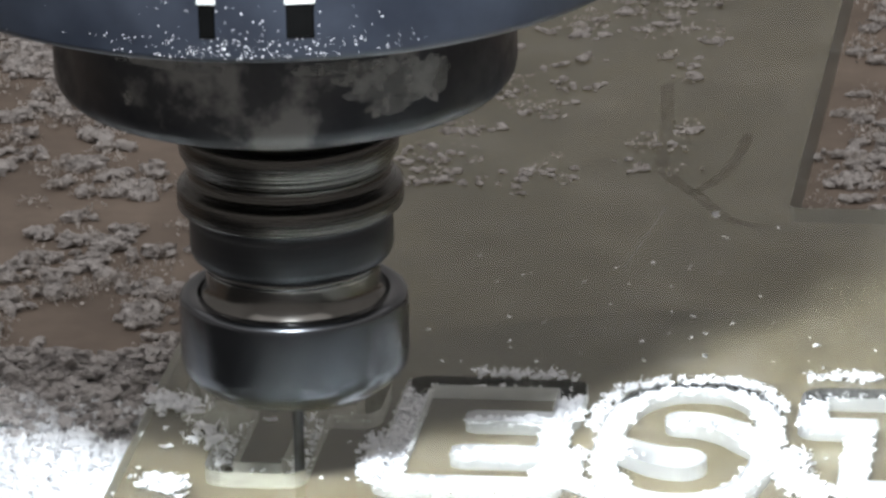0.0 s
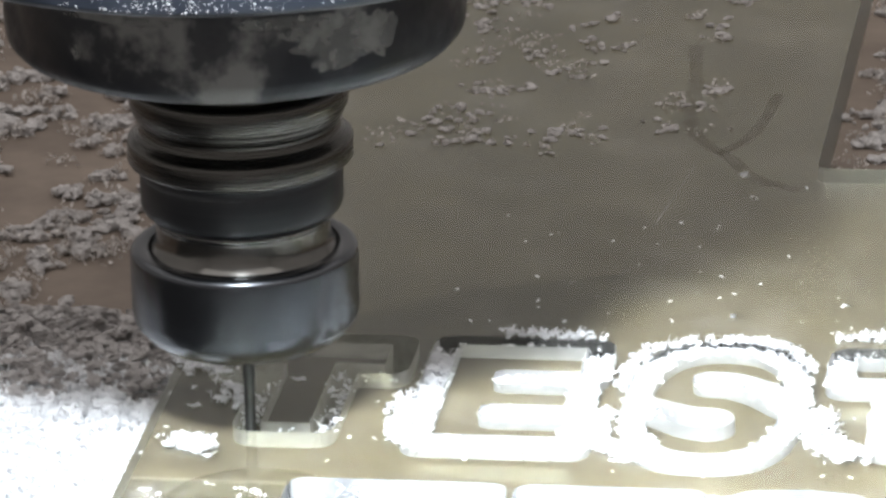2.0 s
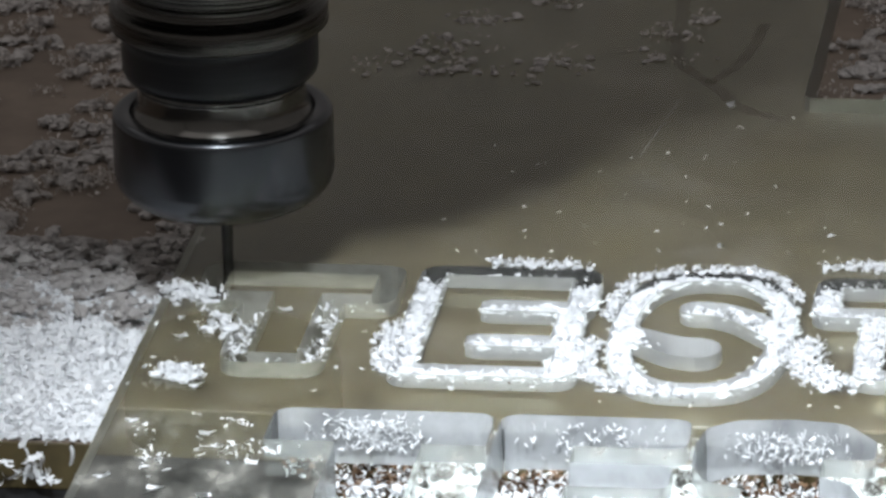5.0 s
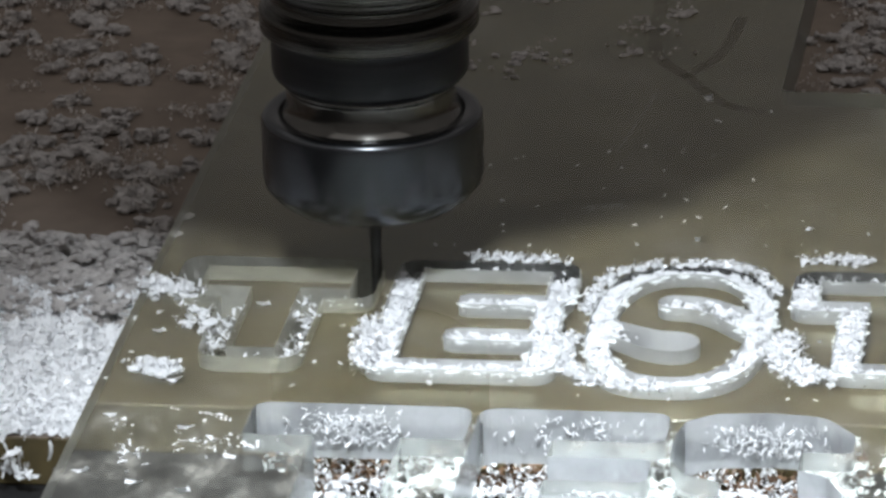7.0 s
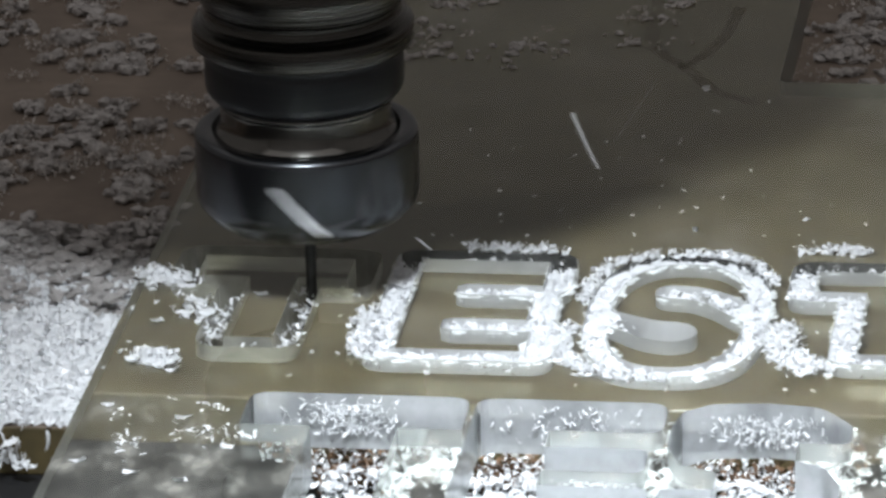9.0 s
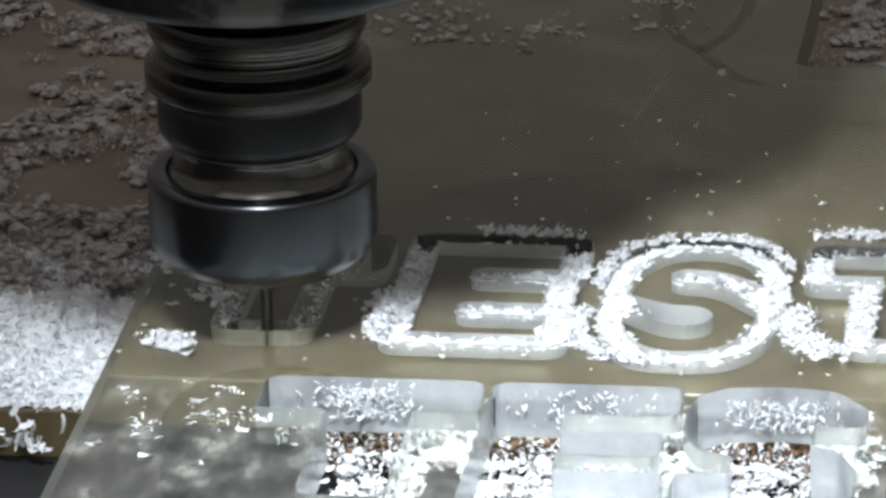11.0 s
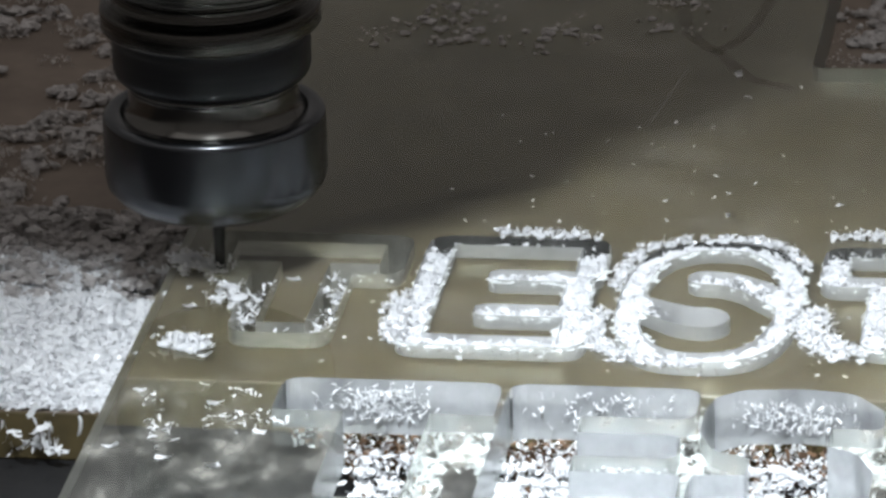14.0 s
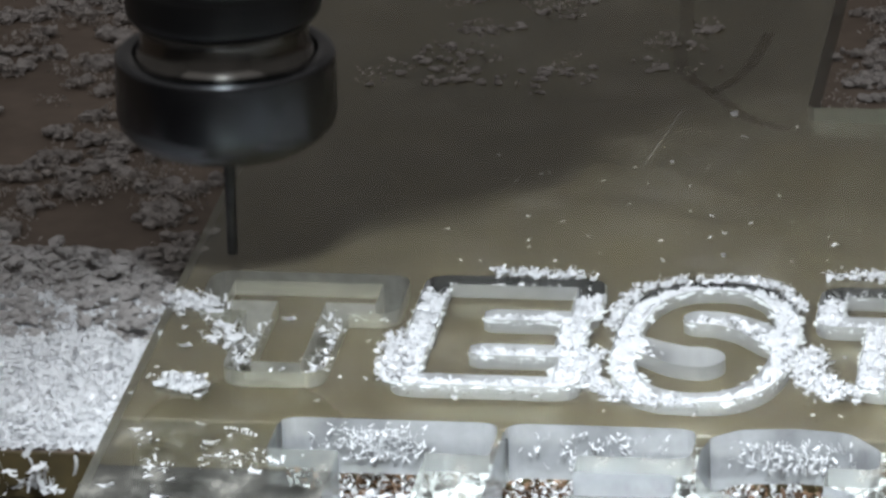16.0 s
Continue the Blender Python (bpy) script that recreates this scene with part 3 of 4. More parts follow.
def lumps(name, centres, seed, mat, label, radius=(0.8, 2.6), flat=0.75):
    """Fluffy lumps of matted chips, each with its own ragged outline, sunk a little into what they lie on."""
    rng = np.random.default_rng(seed)
    shapes = []
    for k in range(16):
        d = np.array([0.35 * noise.noise(Vector(p) * 1.6 + Vector((k * 7.0, 0, 0))) + 0.30 * noise.noise(Vector(p) * 4.0 + Vector((0, k * 5.0, 0))) for p in BALL_V])
        shapes.append(BALL_V * (1 + d[:, None]) + rng.normal(0, 0.24, BALL_V.shape))
    shapes = np.array(shapes)
    n = len(centres)
    r = rng.uniform(radius[0], radius[1], n)
    v = shapes[rng.integers(0, 16, n)] * (r[:, None] * np.stack([rng.uniform(0.9, 1.5, n), rng.uniform(0.7, 1.1, n), rng.uniform(0.6, 1.0, n) * flat], 1))[:, None, :]
    a = rng.normal(0, 0.5, n)
    x, y = v[..., 0] * np.cos(a)[:, None] - v[..., 1] * np.sin(a)[:, None], v[..., 0] * np.sin(a)[:, None] + v[..., 1] * np.cos(a)[:, None]
    v = np.stack([x, y, v[..., 2]], -1) + np.asarray(centres)[:, None, :]
    v[..., 2] += (r * 0.35 * flat)[:, None]
    f = BALL_F[None] + (np.arange(n) * len(BALL_V))[:, None, None]
    me = bpy.data.meshes.new(name)
    me.from_pydata((v.reshape(-1, 3) * MM).tolist(), [], f.reshape(-1, 3).tolist())
    me.materials.append(mat)
    return tagged(new(name, me), label, "chips", kind="stuff")


def heap(name, x0, x1, y0, y1, step, height, mat, label):
    """An uneven sheet of matted chips; height(x, y) in millimetres, NaN where there is none."""
    xs, ys = np.arange(x0, x1 + step, step), np.arange(y0, y1 + step, step)
    gx, gy = np.meshgrid(xs, ys)
    rng = np.random.default_rng(int(abs(x0 * 13 + y0 * 7)))
    px, py = gx.ravel() + rng.normal(0, step * 0.25, gx.size), gy.ravel() + rng.normal(0, step * 0.25, gx.size)
    z = height(px, py) + rng.normal(0, step * 0.45, gx.size)
    nx = len(xs)
    i = np.arange(gx.size).reshape(gx.shape)
    q = np.stack([i[:-1, :-1], i[:-1, 1:], i[1:, 1:], i[1:, :-1]], -1).reshape(-1, 4)
    q = q[~np.isnan(z)[q].any(1)]
    used, inv = np.unique(q, return_inverse=True)
    me = bpy.data.meshes.new(name)
    me.from_pydata((np.stack([px, py, z], 1)[used] * MM).tolist(), [], inv.reshape(-1, 4).tolist())
    me.materials.append(mat)
    return tagged(new(name, me), label, "chips", kind="stuff")


def bank_top(x, y):
    h = hills(x, y, 2.0)
    return -13.0 + 8.5 * np.clip(h, 0.1, 1.2) * np.clip((-45.5 - y) / -9, 0.05, 1) * np.clip((62 - y) / 30, 0.0, 1)


def bank_base(x, y):
    return np.where((x > -67) | (y < -45.0) | (y > 46), np.nan, bank_top(x, y) - 0.6)


lumps("chip_bank", np.array([(x, y, z - 0.9) for x, y, z in [(a, b, float(bank_top(np.array([a]), np.array([b]))[0])) for a, b in np.random.default_rng(171).uniform((-172, -43), (-68, 30), (900, 2))]]), 172, CHIP, "fluffy white lumps in the bank of chips", (0.6, 1.8))
heap("chip_bank", -176, -67, -45, 46, 0.9, bank_base, CHIP, "matted white chips beside the sheet")
bank = white_bank()
flakes("chip_bank", bank, 21, CHIP, "deep bank of white plastic chips beside the sheet", (1.4, 4.0), (0.5, 1.5), 0.65)
CHIP_MATTED = plain("matted_chips", [(0.3, (0.40, 0.370, 0.355)), (0.7, (0.64, 0.61, 0.595))], 260, 0.9, bump_scale=1300, bump_strength=1.0, bump_distance=0.0012)
lumps("chip_lumps", clumps(1050, -230, -71.5, 22, 420, -13.0, 31, each=(4, 9), spread=2.7, lift=1.4, gate=0.42), 33, CHIP_MATTED, "fluffy dusty lumps of chips on the brown board", (0.6, 2.0))
lumps("chip_lumps", clumps(620, -172, -71, 12, 66, -12.0, 36, each=(5, 10), spread=3.0, lift=5.0, gate=0.0), 37, CHIP_MATTED, "fluffy heap of dusty chips beside the sheet's edge", (0.7, 2.1))
lumps("chip_lumps", clumps(420, 73, 190, 160, 420, -13.0, 41, each=(5, 12), spread=2.8, lift=0.9, gate=0.25), 43, CHIP_MATTED, "fluffy dusty lumps of chips in the cut-away corner", (0.4, 1.4))
lumps("chip_lumps", clumps(330, -45, 40, 165, 420, 0.0, 51, each=(2, 6), spread=2.6, lift=0.2, gate=0.48), 53, CHIP_MATTED, "small dusty lumps of chips on the sheet", (0.4, 1.2), 0.6)
back = clumps(1050, -230, -70.5, 22, 420, -12.6, 31, each=(14, 36), spread=2.6, lift=3.2, gate=0.42)
flakes("chip_clumps", back, 32, CHIP_DUSTY, "dusty clumps of chips scattered over the brown board", (0.6, 1.7), (0.35, 0.9), 0.8)
nook = clumps(420, 73, 190, 160, 420, -12.6, 41, each=(8, 26), spread=2.8, lift=3.0, gate=0.25)
flakes("chip_clumps", nook, 42, CHIP_DUSTY, "dusty chips lying in the sheet's cut-away corner", (0.6, 1.7), (0.35, 0.9), 0.8)
film_chips = clumps(330, -45, 40, 165, 420, 0.2, 51, each=(6, 14), spread=2.2, lift=1.2, gate=0.48)
flakes("chip_scatter", film_chips, 52, CHIP_DUSTY, "thin scatter of dusty chips on the sheet", (0.5, 1.5), (0.3, 0.8), 0.5)


def channel_fill(outer, island, depth, amount, seed, low, high, where=None):
    rng = np.random.default_rng(seed)
    o = np.asarray(outer)
    (x0, y0), (x1, y1) = o.min(0), o.max(0)
    x, y = rng.uniform(x0, x1, amount), rng.uniform(y0, y1, amount)
    keep = inside(x, y, outer) & ~inside(x, y, island)
    if where is not None:
        keep &= where(x, y, rng)
    x, y = x[keep], y[keep]
    z = rng.uniform(low, high, len(x)) + 1.2 * hills(x * 3, y * 3, seed)
    return np.stack([x, y, z], 1)


E_FILL = channel_fill(E_OUTER, E_ISLAND, 10.4, 22000, 61, -6.0, -1.5, lambda x, y, r: r.random(len(x)) < np.where(y > 27, 0.05, np.where((x > -2) & (x < 28) & (y > 0), 0.6, 1.0)))
def packed(outer, island, level, where):
    def height(x, y):
        ok = inside(x, y, outer) & ~inside(x, y, island) & where(x, y)
        return np.where(ok, level + 1.3 * hills(x * 3, y * 3, 9.0), np.nan)
    return height


heap("chips_in_letter_e", -8, 35, -32, 35, 0.55, packed(E_OUTER, E_ISLAND, -3.0, lambda x, y: (y < 26) & ~((x > 0) & (x < 27) & (y > 3))), CHIP, "matted white chips in the milled letter e")
heap("chips_in_letter_s", 39, 81, -38, 39, 0.55, packed(S_OUTER, S_ISLAND, -3.0, lambda x, y: ~((np.abs(x - 60) < 14) & (np.abs(y) < 18))), CHIP, "matted white chips in the milled letter s")
heap("chips_in_second_t", 82, 131, -28, 34, 0.55, packed(T2_OUTER, T2_ISLAND, -3.0, lambda x, y: y < 26), CHIP, "matted white chips in the second milled letter t")
def lump_places(fill, count, seed, drop=1.3):
    rng = np.random.default_rng(seed)
    return fill[rng.integers(0, len(fill), count)] * (1, 1, 0.3) - (0, 0, drop)


flakes("chips_in_letter_e", E_FILL, 62, CHIP, "white chips packed in the milled letter e", (0.6, 2.0), (0.3, 0.8), 0.7)
lumps("chips_in_letter_e", lump_places(E_FILL, 460, 161), 162, CHIP, "fluffy white lumps in the milled letter e", (0.5, 1.5))
S_FILL = channel_fill(S_OUTER, S_ISLAND, 10.4, 28000, 63, -6.0, -1.6, lambda x, y, r: r.random(len(x)) < np.where((x > 47) & (x < 67) & (y > -19) & (y < -2), 0.006, np.where((np.abs(x - 60) < 14) & (y > -16) & (y < 18), 0.25, 1.0)))
flakes("chips_in_letter_s", S_FILL, 64, CHIP, "white chips packed in the milled letter s", (0.5, 1.6), (0.25, 0.75), 0.7)
lumps("chips_in_letter_s", lump_places(S_FILL, 600, 163), 164, CHIP, "fluffy white lumps in the milled letter s", (0.5, 1.5))
T2_FILL = channel_fill(T2_OUTER, T2_ISLAND, 10.4, 20000, 65, -6.0, -1.5, lambda x, y, r: r.random(len(x)) < np.where(y > 27, 0.2, 0.9))
flakes("chips_in_second_t", T2_FILL, 66, CHIP, "white chips packed in the second milled letter t", (0.5, 1.6), (0.25, 0.75), 0.7)
lumps("chips_in_second_t", lump_places(T2_FILL, 420, 165), 166, CHIP, "fluffy white lumps in the second milled letter t", (0.45, 1.15))
T_FILL = channel_fill(T_OUTER, T_ISLAND, 11.5, 5000, 67, -6.0, -1.5, lambda x, y, r: (y < 12) & (y > -24) & (r.random(len(x)) < 0.32 * (hills(x * 2, y * 2, 5.0) > 0.42)))
flakes("chips_in_letter_t", T_FILL, 68, CHIP, "loose curled chips at the bottom of the fresh letter t", (1.0, 3.4), (0.4, 1.1), 0.5)


def ridge(points, width, n, seed, height=1.6, floor=0.1):
    """Chips heaped along a line on the sheet."""
    rng = np.random.default_rng(seed)
    line = np.asarray(spline(points, 10))
    pick = line[rng.integers(0, len(line), n)] + rng.normal(0, width, (n, 2))
    return np.column_stack([pick, floor + rng.random(n) * height])


SPILL = np.concatenate([
    ridge([(-9.5, -6), (-9.0, -20), (-8.6, -30)], 1.5, 420, 71),
    ridge([(38.5, -32), (44, -36.5), (52, -39), (60, -40)], 1.1, 300, 72),
    ridge([(38.2, 4), (38.6, 16), (42, 28), (52, 34.5)], 0.7, 200, 73),
    ridge([(55, 35), (66, 34.5), (74, 31), (80, 20)], 0.7, 190, 74),
    ridge([(36.4, -12), (36.8, -26), (39, -31)], 1.0, 240, 75),
    ridge([(84, -8), (86, -24), (93, -31)], 2.2, 620, 76),
    ridge([(8, 35.6), (18, 35.8), (29, 35.4)], 1.0, 120, 77),
    ridge([(84, 38), (92, 40), (99, 39)], 1.0, 110, 78)])
lumps("chip_ridge", lump_places(SPILL, 420, 167, 0.2), 168, CHIP, "fluffy white lumps heaped along the milled letters", (0.35, 1.0))
flakes("chip_ridge", SPILL, 79, CHIP, "white chips heaped along the milled letters", (0.6, 2.0), (0.3, 0.9), 0.7)
LEFT_SPILL = np.concatenate([
    ridge([(-64, 14), (-60, 12), (-54, 9)], 2.0, 200, 81),
    ridge([(-52, 2), (-50, -6), (-49, -12)], 2.2, 60, 82, 1.2),
    ridge([(-57, -36), (-53, -37), (-50, -36.5)], 1.6, 170, 83, 2.0)])
lumps("chip_ridge", lump_places(LEFT_SPILL, 90, 169, 0.1), 170, CHIP, "fluffy white lumps beside the fresh letter", (0.4, 1.2))
flakes("chip_ridge", LEFT_SPILL, 84, CHIP, "small heaps of white chips beside the fresh letter", (0.8, 2.6), (0.35, 1.0), 0.7)
FRONT_SPILL = np.concatenate([
    ridge([(-14, -58), (-4, -60), (6, -61)], 2.0, 10, 85),
    ridge([(-40, -78), (-32, -80), (-24, -77)], 2.6, 46, 86, 0.6),
    ridge([(-56, -66), (-52, -80), (-50, -94)], 2.2, 26, 87, 0.5),
    ridge([(-45, -60), (-38, -62), (-34, -66)], 2.0, 12, 88, 0.7)])
flakes("chip_scatter", FRONT_SPILL, 89, CHIP, "thin white chips sticking to the sheet's front", (0.9, 2.8), (0.3, 0.8), 0.3)


def below():
    """Chips fallen through the cut-out letters on to the machine's bed."""
    rng = np.random.default_rng(91)
    x, y = rng.uniform(-27, 125, 16000), rng.uniform(-128, -47.5, 16000)
    h = hills(x, y, 7.0)
    near_hole = np.zeros(16000, bool)
    for h_ in (HOLE_T, HOLE_E, HOLE_S, HOLE_T2):
        for dx, dy in ((0, 0), (0, 5), (3, 3), (-3, 3), (0, 12)):
            near_hole |= inside(x + dx, y - dy, h_)
    near_hole &= (x > -12) | (y > -61)
    x = np.where(near_hole, x, 300 + x)
    return np.stack([x, y, -24.6 + np.where(y > -66, 10.2, np.clip(2 + h * 8, 0.5, 10.4)) * rng.random(16000) ** 0.35], 1), rng.random(16000)


LOW, LOW_PICK = below()
flakes("fallen_chips", LOW[LOW_PICK < 0.55 + 0.40 * (LOW[:, 1] < -61)], 92, CHIP, "white chips under the cut-out letters", (1.2, 3.2), (0.5, 1.2), 0.6)
flakes("fallen_chips", LOW[LOW_PICK >= 0.55 + 0.40 * (LOW[:, 1] < -61)], 93, CHIP_BROWN, "brown wood chips under the cut-out letters", (1.5, 3.5), (0.6, 1.5), 0.6)


PILE = LOW[(LOW[:, 1] < -61) & (LOW[:, 1] > -80) & (LOW[:, 0] < 200) & (LOW[:, 0] > -12)][::15]
lumps("fallen_chips", PILE, 94, CHIP, "fluffy white lumps under the cut-out letters", (0.7, 1.8))
FRONT_LEFT = np.random.default_rng(98).normal((-85, -51.5, -18), (4.0, 1.5, 3.0), (34, 3))
flakes("fallen_chips", FRONT_LEFT, 99, CHIP, "white chips leaning against the board's edge", (2.5, 5.5), (0.8, 1.6), 0.9)


def wall_chips(loop_points, n, seed, z=(-10.5, -1.5)):
    """Chips clinging to an upright milled wall that faces the front."""
    rng = np.random.default_rng(seed)
    (x0, y0), (x1, y1) = loop_points
    t = np.clip(rng.normal(0.5, 0.22, n), 0.02, 0.98)
    return np.stack([x0 + (x1 - x0) * t, y0 + (y1 - y0) * t - 0.7 - rng.random(n), rng.uniform(*z, n)], 1)


CLING = np.concatenate([wall_chips(((-22, -53.4), (6, -53.4)), 320, 94, (-9, -2)), wall_chips(((24, -53.4), (58, -53.4)), 110, 95), wall_chips(((70, -53.6), (100, -53.6)), 240, 96, (-9, -2)), wall_chips(((41, -92.0), (61, -92.0)), 90, 194, (-12, -6)), wall_chips(((66, -121.0), (104, -122.0)), 60, 195, (-12, -6))])
flakes("clinging_chips", CLING, 97, CHIP, "white chips clinging to the cut-out walls", (0.7, 2.6), (0.18, 0.55), 0.9)


CRUMBS = np.column_stack([np.random.default_rng(301).uniform((-30, -47), (115, -35), (150, 2)), np.full(150, 0.08)])
CRUMBS = CRUMBS[~inside(CRUMBS[:, 0], CRUMBS[:, 1], S_OUTER)]
flakes("brown_crumbs", CRUMBS, 302, CHIP_BROWN, "tiny brown crumbs on the sheet before the letters", (0.25, 0.9), (0.15, 0.5), 0.2)


# single chips, each lying on the sheet
def chip_mesh(seed, size, slim=0.45):
    rng = np.random.default_rng(seed)
    v, q = flake_arrays(np.zeros((1, 3)), rng, (size * 0.8, size * 1.2), (size * slim * 0.8, size * slim * 1.2), 0.08, 1.4)
    bm = bmesh.new()
    if slim < 0.2:
        middle, ahead = v.mean(0), v[-1] - v[0]
        turn = math.atan2(ahead[1], ahead[0])
        v = v - middle
        v = np.stack([v[:, 0] * math.cos(turn) + v[:, 1] * math.sin(turn), -v[:, 0] * math.sin(turn) + v[:, 1] * math.cos(turn), v[:, 2]], 1)
    vs = [bm.verts.new(p) for p in v]
    for f in q:
        bm.faces.new([vs[i] for i in f])
    bmesh.ops.solidify(bm, geom=bm.faces[:], thickness=0.00025)
    lowest = min(p.co.z for p in bm.verts)
    for p in bm.verts:
        p.co.z -= lowest
    return mesh_of("acrylic_chip", bm, CHIP)


def acrylic_chip(mesh, m):
    ob = new("acrylic_chip", mesh)
    ob.matrix_basis = m
    return tagged(ob, "small curled white chip of milled acrylic", "chip", "chips on the sheet")


CHIP_MESHES = [chip_mesh(200 + i, s * 1.25, 0.6) for i, s in enumerate((0.7, 0.9, 1.2, 1.6, 2.2, 3.0, 4.2))]
CHIP_SPOTS = [(58.5, 52, 3), (57.5, 66, 2), (43, 60, 2), (68, 92, 1), (68, 140, 1), (56, 132, 3), (52, 148, 4), (84, 60, 3), (33, 84, 0), (36, 98, 0), (48, 80, 1),
              (46, 97, 0), (63, 73, 1), (40, 113, 2), (26, 62, 0), (10, 74, 2), (-8, 64, 2), (12, 58, 1), (75, 49, 1), (89, 70, 0), (98, 58, 1), (20, 45, 2), (-2, 44, 1),
              (-57, -14, 4), (-59, -3, 3), (-48, -43, 5), (-61, -27, 2), (-19, -30, 2), (-16, -8, 1), (-12, -22, 1), (-36, 4, 4), (-22, -44, 1), (8, -40, 3), (26, -38, 2),
              (42, -45, 1), (62, -46, 1), (88, -44, 2), (-59, -64, 4), (-41, -70, 5), (-29, -85, 4), (-60, -95, 5), (-47, -101, 5), (-36, -104, 4), (94, -44, 1), (72, -43, 0)]
_r = np.random.default_rng(77)
for x, y, k in CHIP_SPOTS:
    acrylic_chip(CHIP_MESHES[k], pose(x * MM, y * MM, 0.00005, 0, 0, _r.uniform(0, 360)))
for i in range(28):
    x, y = _r.uniform(-5, 110), _r.uniform(42, 118)
    if y < 42 + (110 - x) * 0.9 + 20:
        acrylic_chip(CHIP_MESHES[int(_r.integers(0, 2))], pose(x * MM, y * MM, 0.00005, 0, 0, _r.uniform(0, 360)))

surface_strip("scratch", [(33.4, 109.3), (36.0, 130), (39.0, 154.2)], 0.22, SCRATCH, "fine pale scratch")
surface_strip("oily_mark", spline([(29.2, 247.6), (33.0, 215), (35.4, 181.3), (46.8, 161.0), (55.0, 146), (66, 139)]), 3.6, STAIN, "faint dark curved mark")
surface_strip("oily_mark", spline([(44.0, 163.0), (50.0, 176), (53.0, 191.0), (54.5, 210)]), 3.2, STAIN, "faint dark curved mark")
surface_strip("scratch", [(8, 6), (14, 10), (21, 14)], 0.18, SCRATCH, "fine pale scratch")


# chips that the cutter throws: seconds of flight, where it lies before, passes and lands (millimetres)
THROWN = [(1.0, (-38, -25, -9), (-28.1, -61.6, 72.0), (12, -29, -3.6), 13.0, 34), (13.0, (-43, 2, -9), (-25.9, -51.3, 66.0), (8, -29, -3.6), 11.0, -36), (13.5, (-43, 8, -9), (10.6, 53.6, 30.0), (20, 38, 0.3), 2.6, 20),
          (6.5, (-20, 12, -8), (62.6, 78.1, 20.0), (60, 37, -3.6), 7.5, 38), (7.0, (-26, 8, -8), (41.4, 20, 20), (72, 33, -3.6), 2.6, 20),
          (8.0, (-14, 30, -8), (-3.2, 2.2, 60), (-6, -26, -3.6), 9.0, 36), (8.0, (-12, 13, -8), (13.6, -1.3, 30), (16, -29, -3.6), 9.0, 77),
          (9.0, (-20, 12, -8), (35.7, 30.8, 30), (43, 24, -3.6), 15.0, 63), (9.0, (-28, 2, -8), (-16.3, -59.6, 45), (4, -29, -3.6), 15.0, 44), (9.0, (-24, 13, -8), (-0.6, 18.7, 8), (-6, 18, -3.6), 6.0, 40),
          (12.0, (-38, -25, -9), (-18.6, 42.4, 30), (-5.5, 10, -3.6), 9.0, 80), (12.0, (-30, -25, -9), (-7, -0.4, 5), (-5, 4, -3.6), 6.0, 60),
          (12.5, (-42, -14, -9), (49.4, 121.6, 15), (63, 128, 0.3), 13.0, 20), (12.5, (-43, -18, -9), (-21.2, 11.8, 40), (-6, 0, -3.6), 7.0, -70),
          (13.0, (-43, 0, -9), (-0.1, -0.6, 35), (8, -29, -3.6), 9.0, 80), (14.5, (-55, 12, -9), (-25.3, -14.6, 60), (-6, -20, -3.6), 10.0, 54),
          (14.5, (-57, 14, -9), (-60.2, 6.1, 12), (-76, -8, -6), 9.0, 62), (14.5, (-50, 12, -9), (-49.5, 5.3, 14), (-72, -22, -6), 9.0, -75), (14.5, (-48, 30, -9), (-35.4, 18.6, 10), (-5, -10, -3.6), 6.0, -80)]
THROWN = [(when, (-35.0, -24.9, -10.6) if size > 6 else lie, mid, (12.0, -28.9, -5.0) if size > 6 else land, size, dip) for when, lie, mid, land, size, dip in THROWN]
thrown_things = []
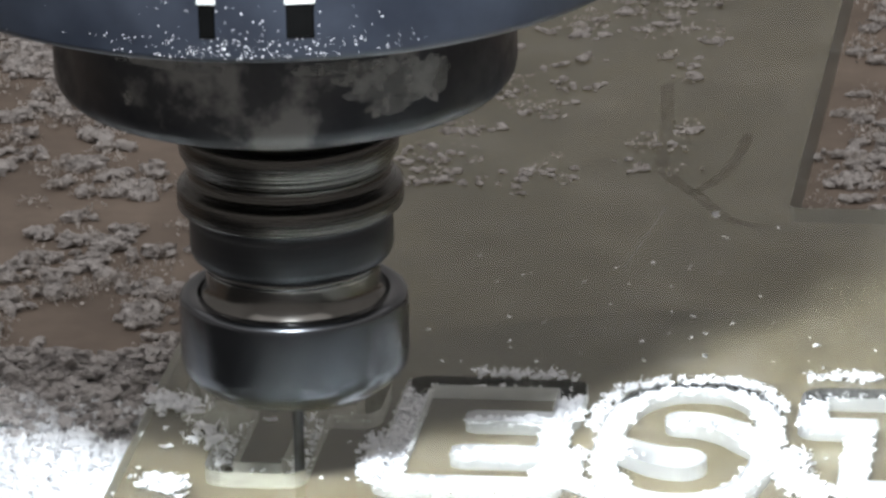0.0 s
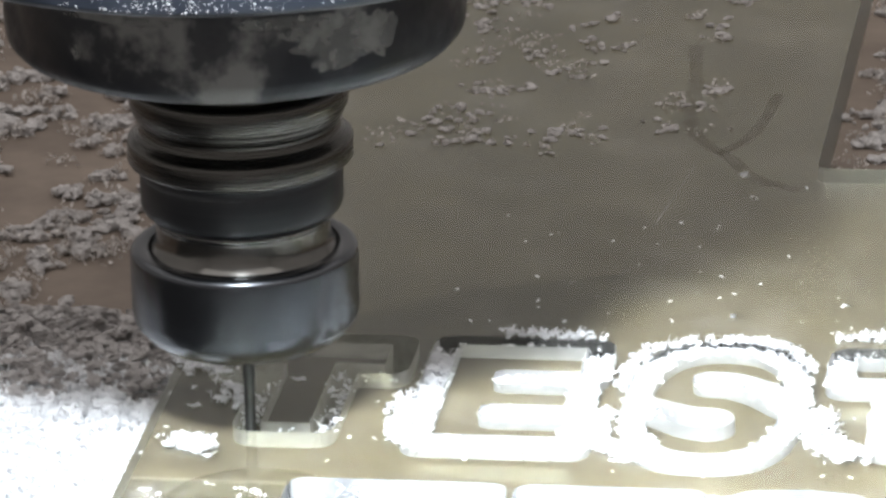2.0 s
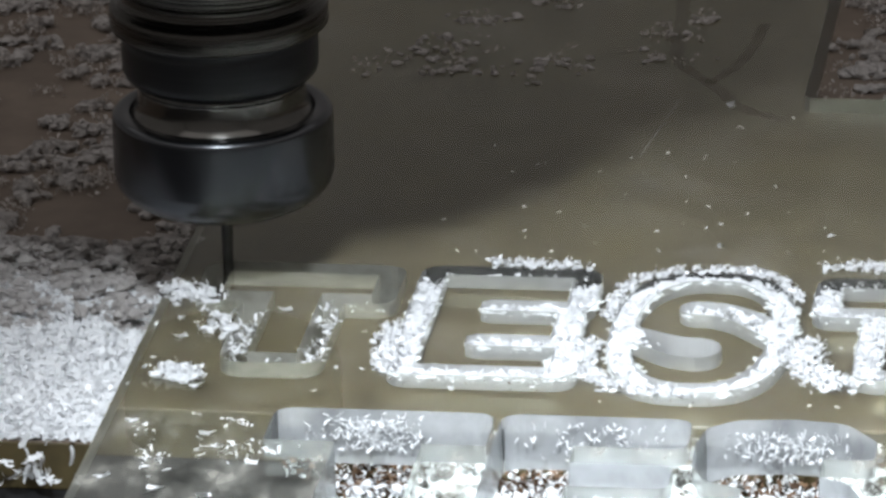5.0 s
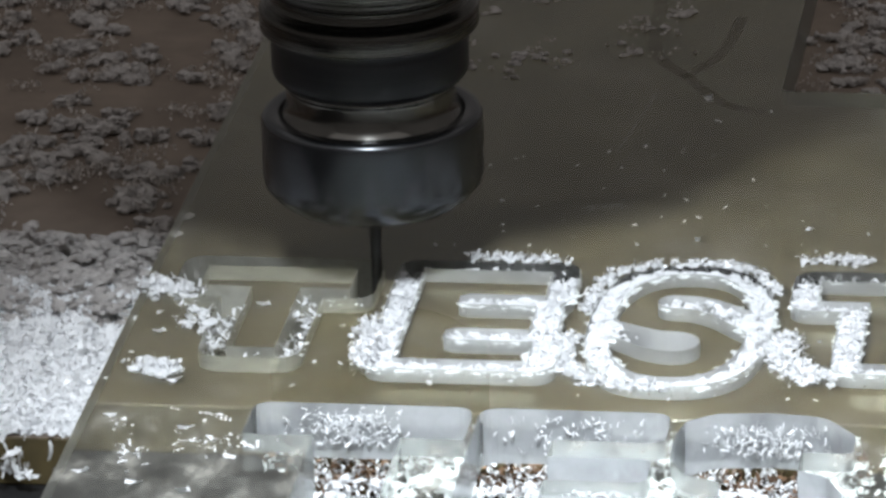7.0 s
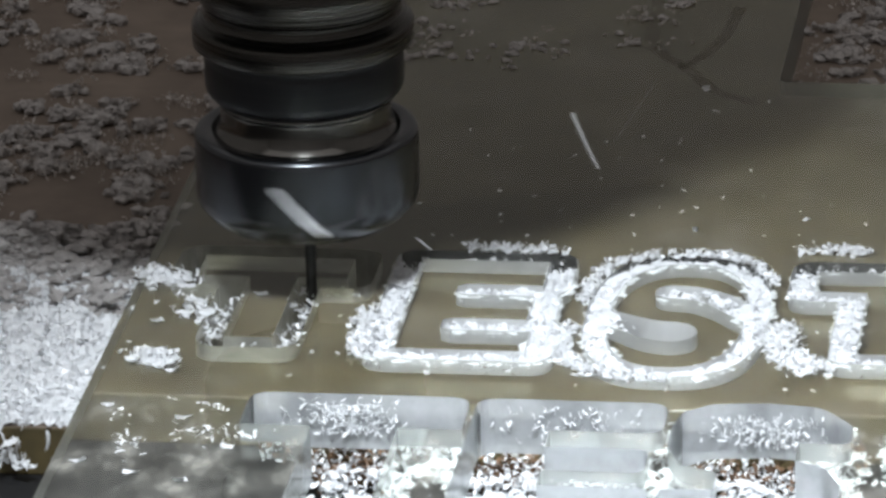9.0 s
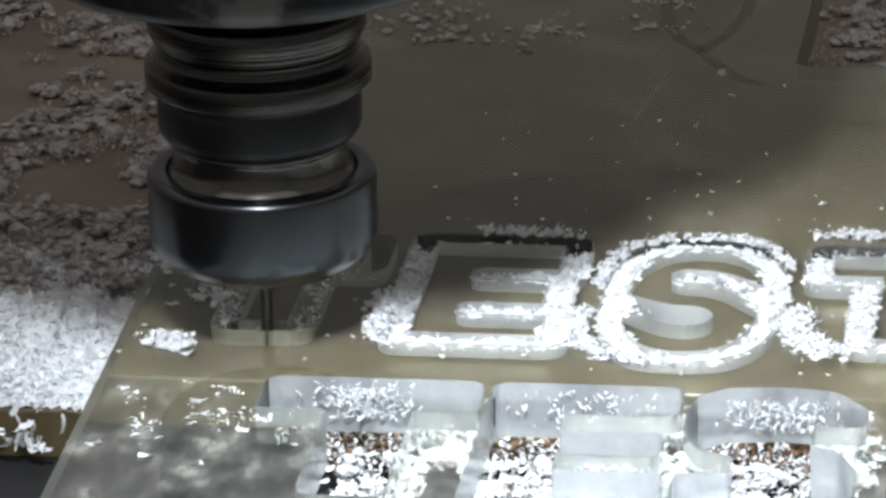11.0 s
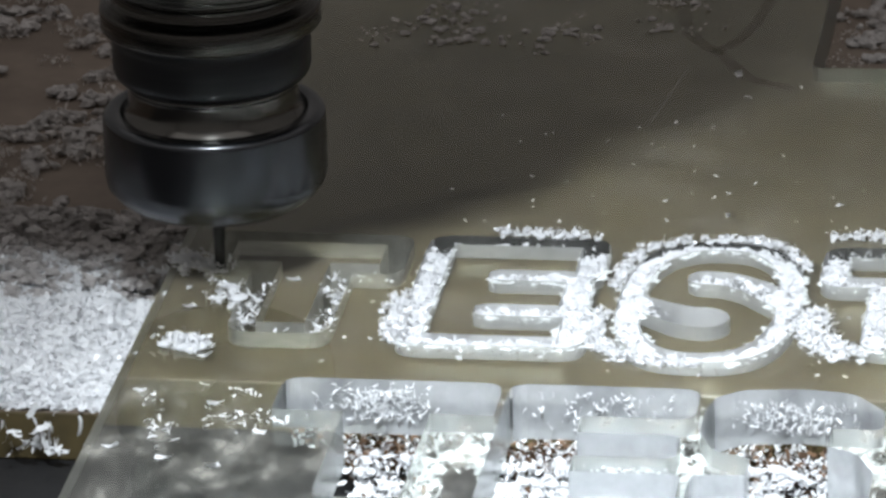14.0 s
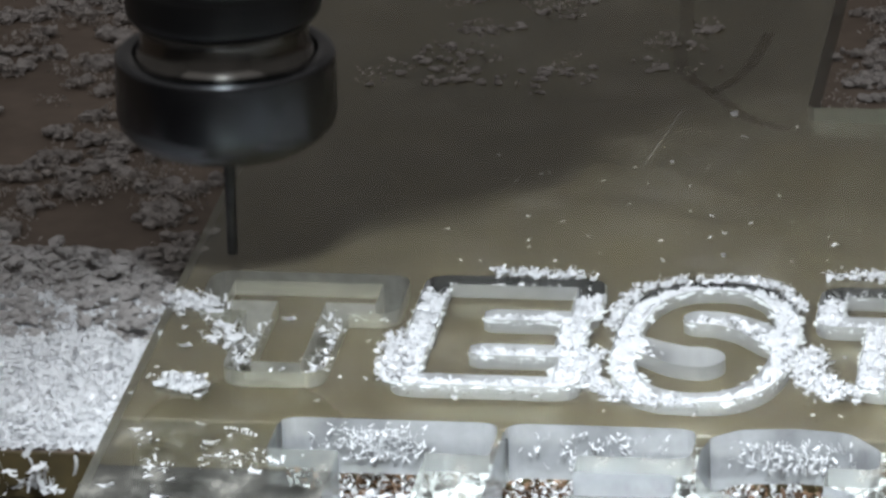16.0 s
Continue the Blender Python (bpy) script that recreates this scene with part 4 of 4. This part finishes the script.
for k, (when, lie, mid, land, size, dip) in enumerate(THROWN):
    ob = new("thrown_chip", chip_mesh(300 + k, size, 0.075))
    thrown_things.append(tagged(ob, "long curled white chip thrown off by the cutter", "chip", "chips thrown by the cutter"))


# ---- movement ----
def motions():
    for (when, lie, mid, land, size, dip), ob in zip(THROWN, thrown_things):
        places = [(0.0, lie, 0), (when - 0.14, lie, 0), (when, mid, dip), (when + 0.12, land, 0), (16.0, land, 0)]
        walk(ob, [(t, pose(p[0] * MM, p[1] * MM, p[2] * MM, 72 if tip else 0, tip, 8.5 if tip else 0)) for t, p, tip in places])
    # seconds, x, y and height of the nut's rim, in millimetres
    way = [(0, -25.2, -21.7, 42.2), (0.5, -26.1, -26.2, 42.2), (1, -35.4, -25.6, 42.2), (1.5, -42.9, -25.7, 42.2), (2, -43.1, -19.8, 42.2),
           (2.5, -43.1, -3.8, 42.2), (3, -43.3, 9.8, 42.2), (3.5, -50.0, 11.9, 42.2), (4, -54.9, 13.0, 42.2), (4.4, -55.4, 20.0, 42.2),
           (4.8, -55.1, 29.0, 41.2), (5.2, -50.5, 29.2, 39.2), (6.5, -23.7, 29.1, 39.2), (7, -13.6, 29.0, 39.2), (7.5, -13.1, 24.2, 39.2),
           (8, -13.3, 12.3, 39.2), (8.5, -16.1, 11.0, 39.2), (9, -25.4, 10.8, 39.2), (9.3, -26.5, 4.0, 39.2), (10.4, -26.8, -24.0, 39.2),
           (10.8, -29.4, -26.0, 39.2), (11.5, -41.9, -28.0, 39.2), (12, -43.1, -26.0, 39.2), (12.5, -43.2, -11.0, 39.2), (13, -43.3, 3.7, 39.2),
           (13.5, -45.1, 10.5, 39.2), (14, -54.1, 10.7, 39.2), (14.5, -54.5, 16.4, 39.2), (15, -54.0, 29.4, 39.2), (15.5, -52.6, 30.4, 39.2),
           (15.7, -52.6, 30.4, 41.0), (16, -53.4, 30.4, 56.0)]
    walk(spindle_thing, [(t, pose(x * MM, y * MM, z * MM)) for t, x, y, z in way])


motions()
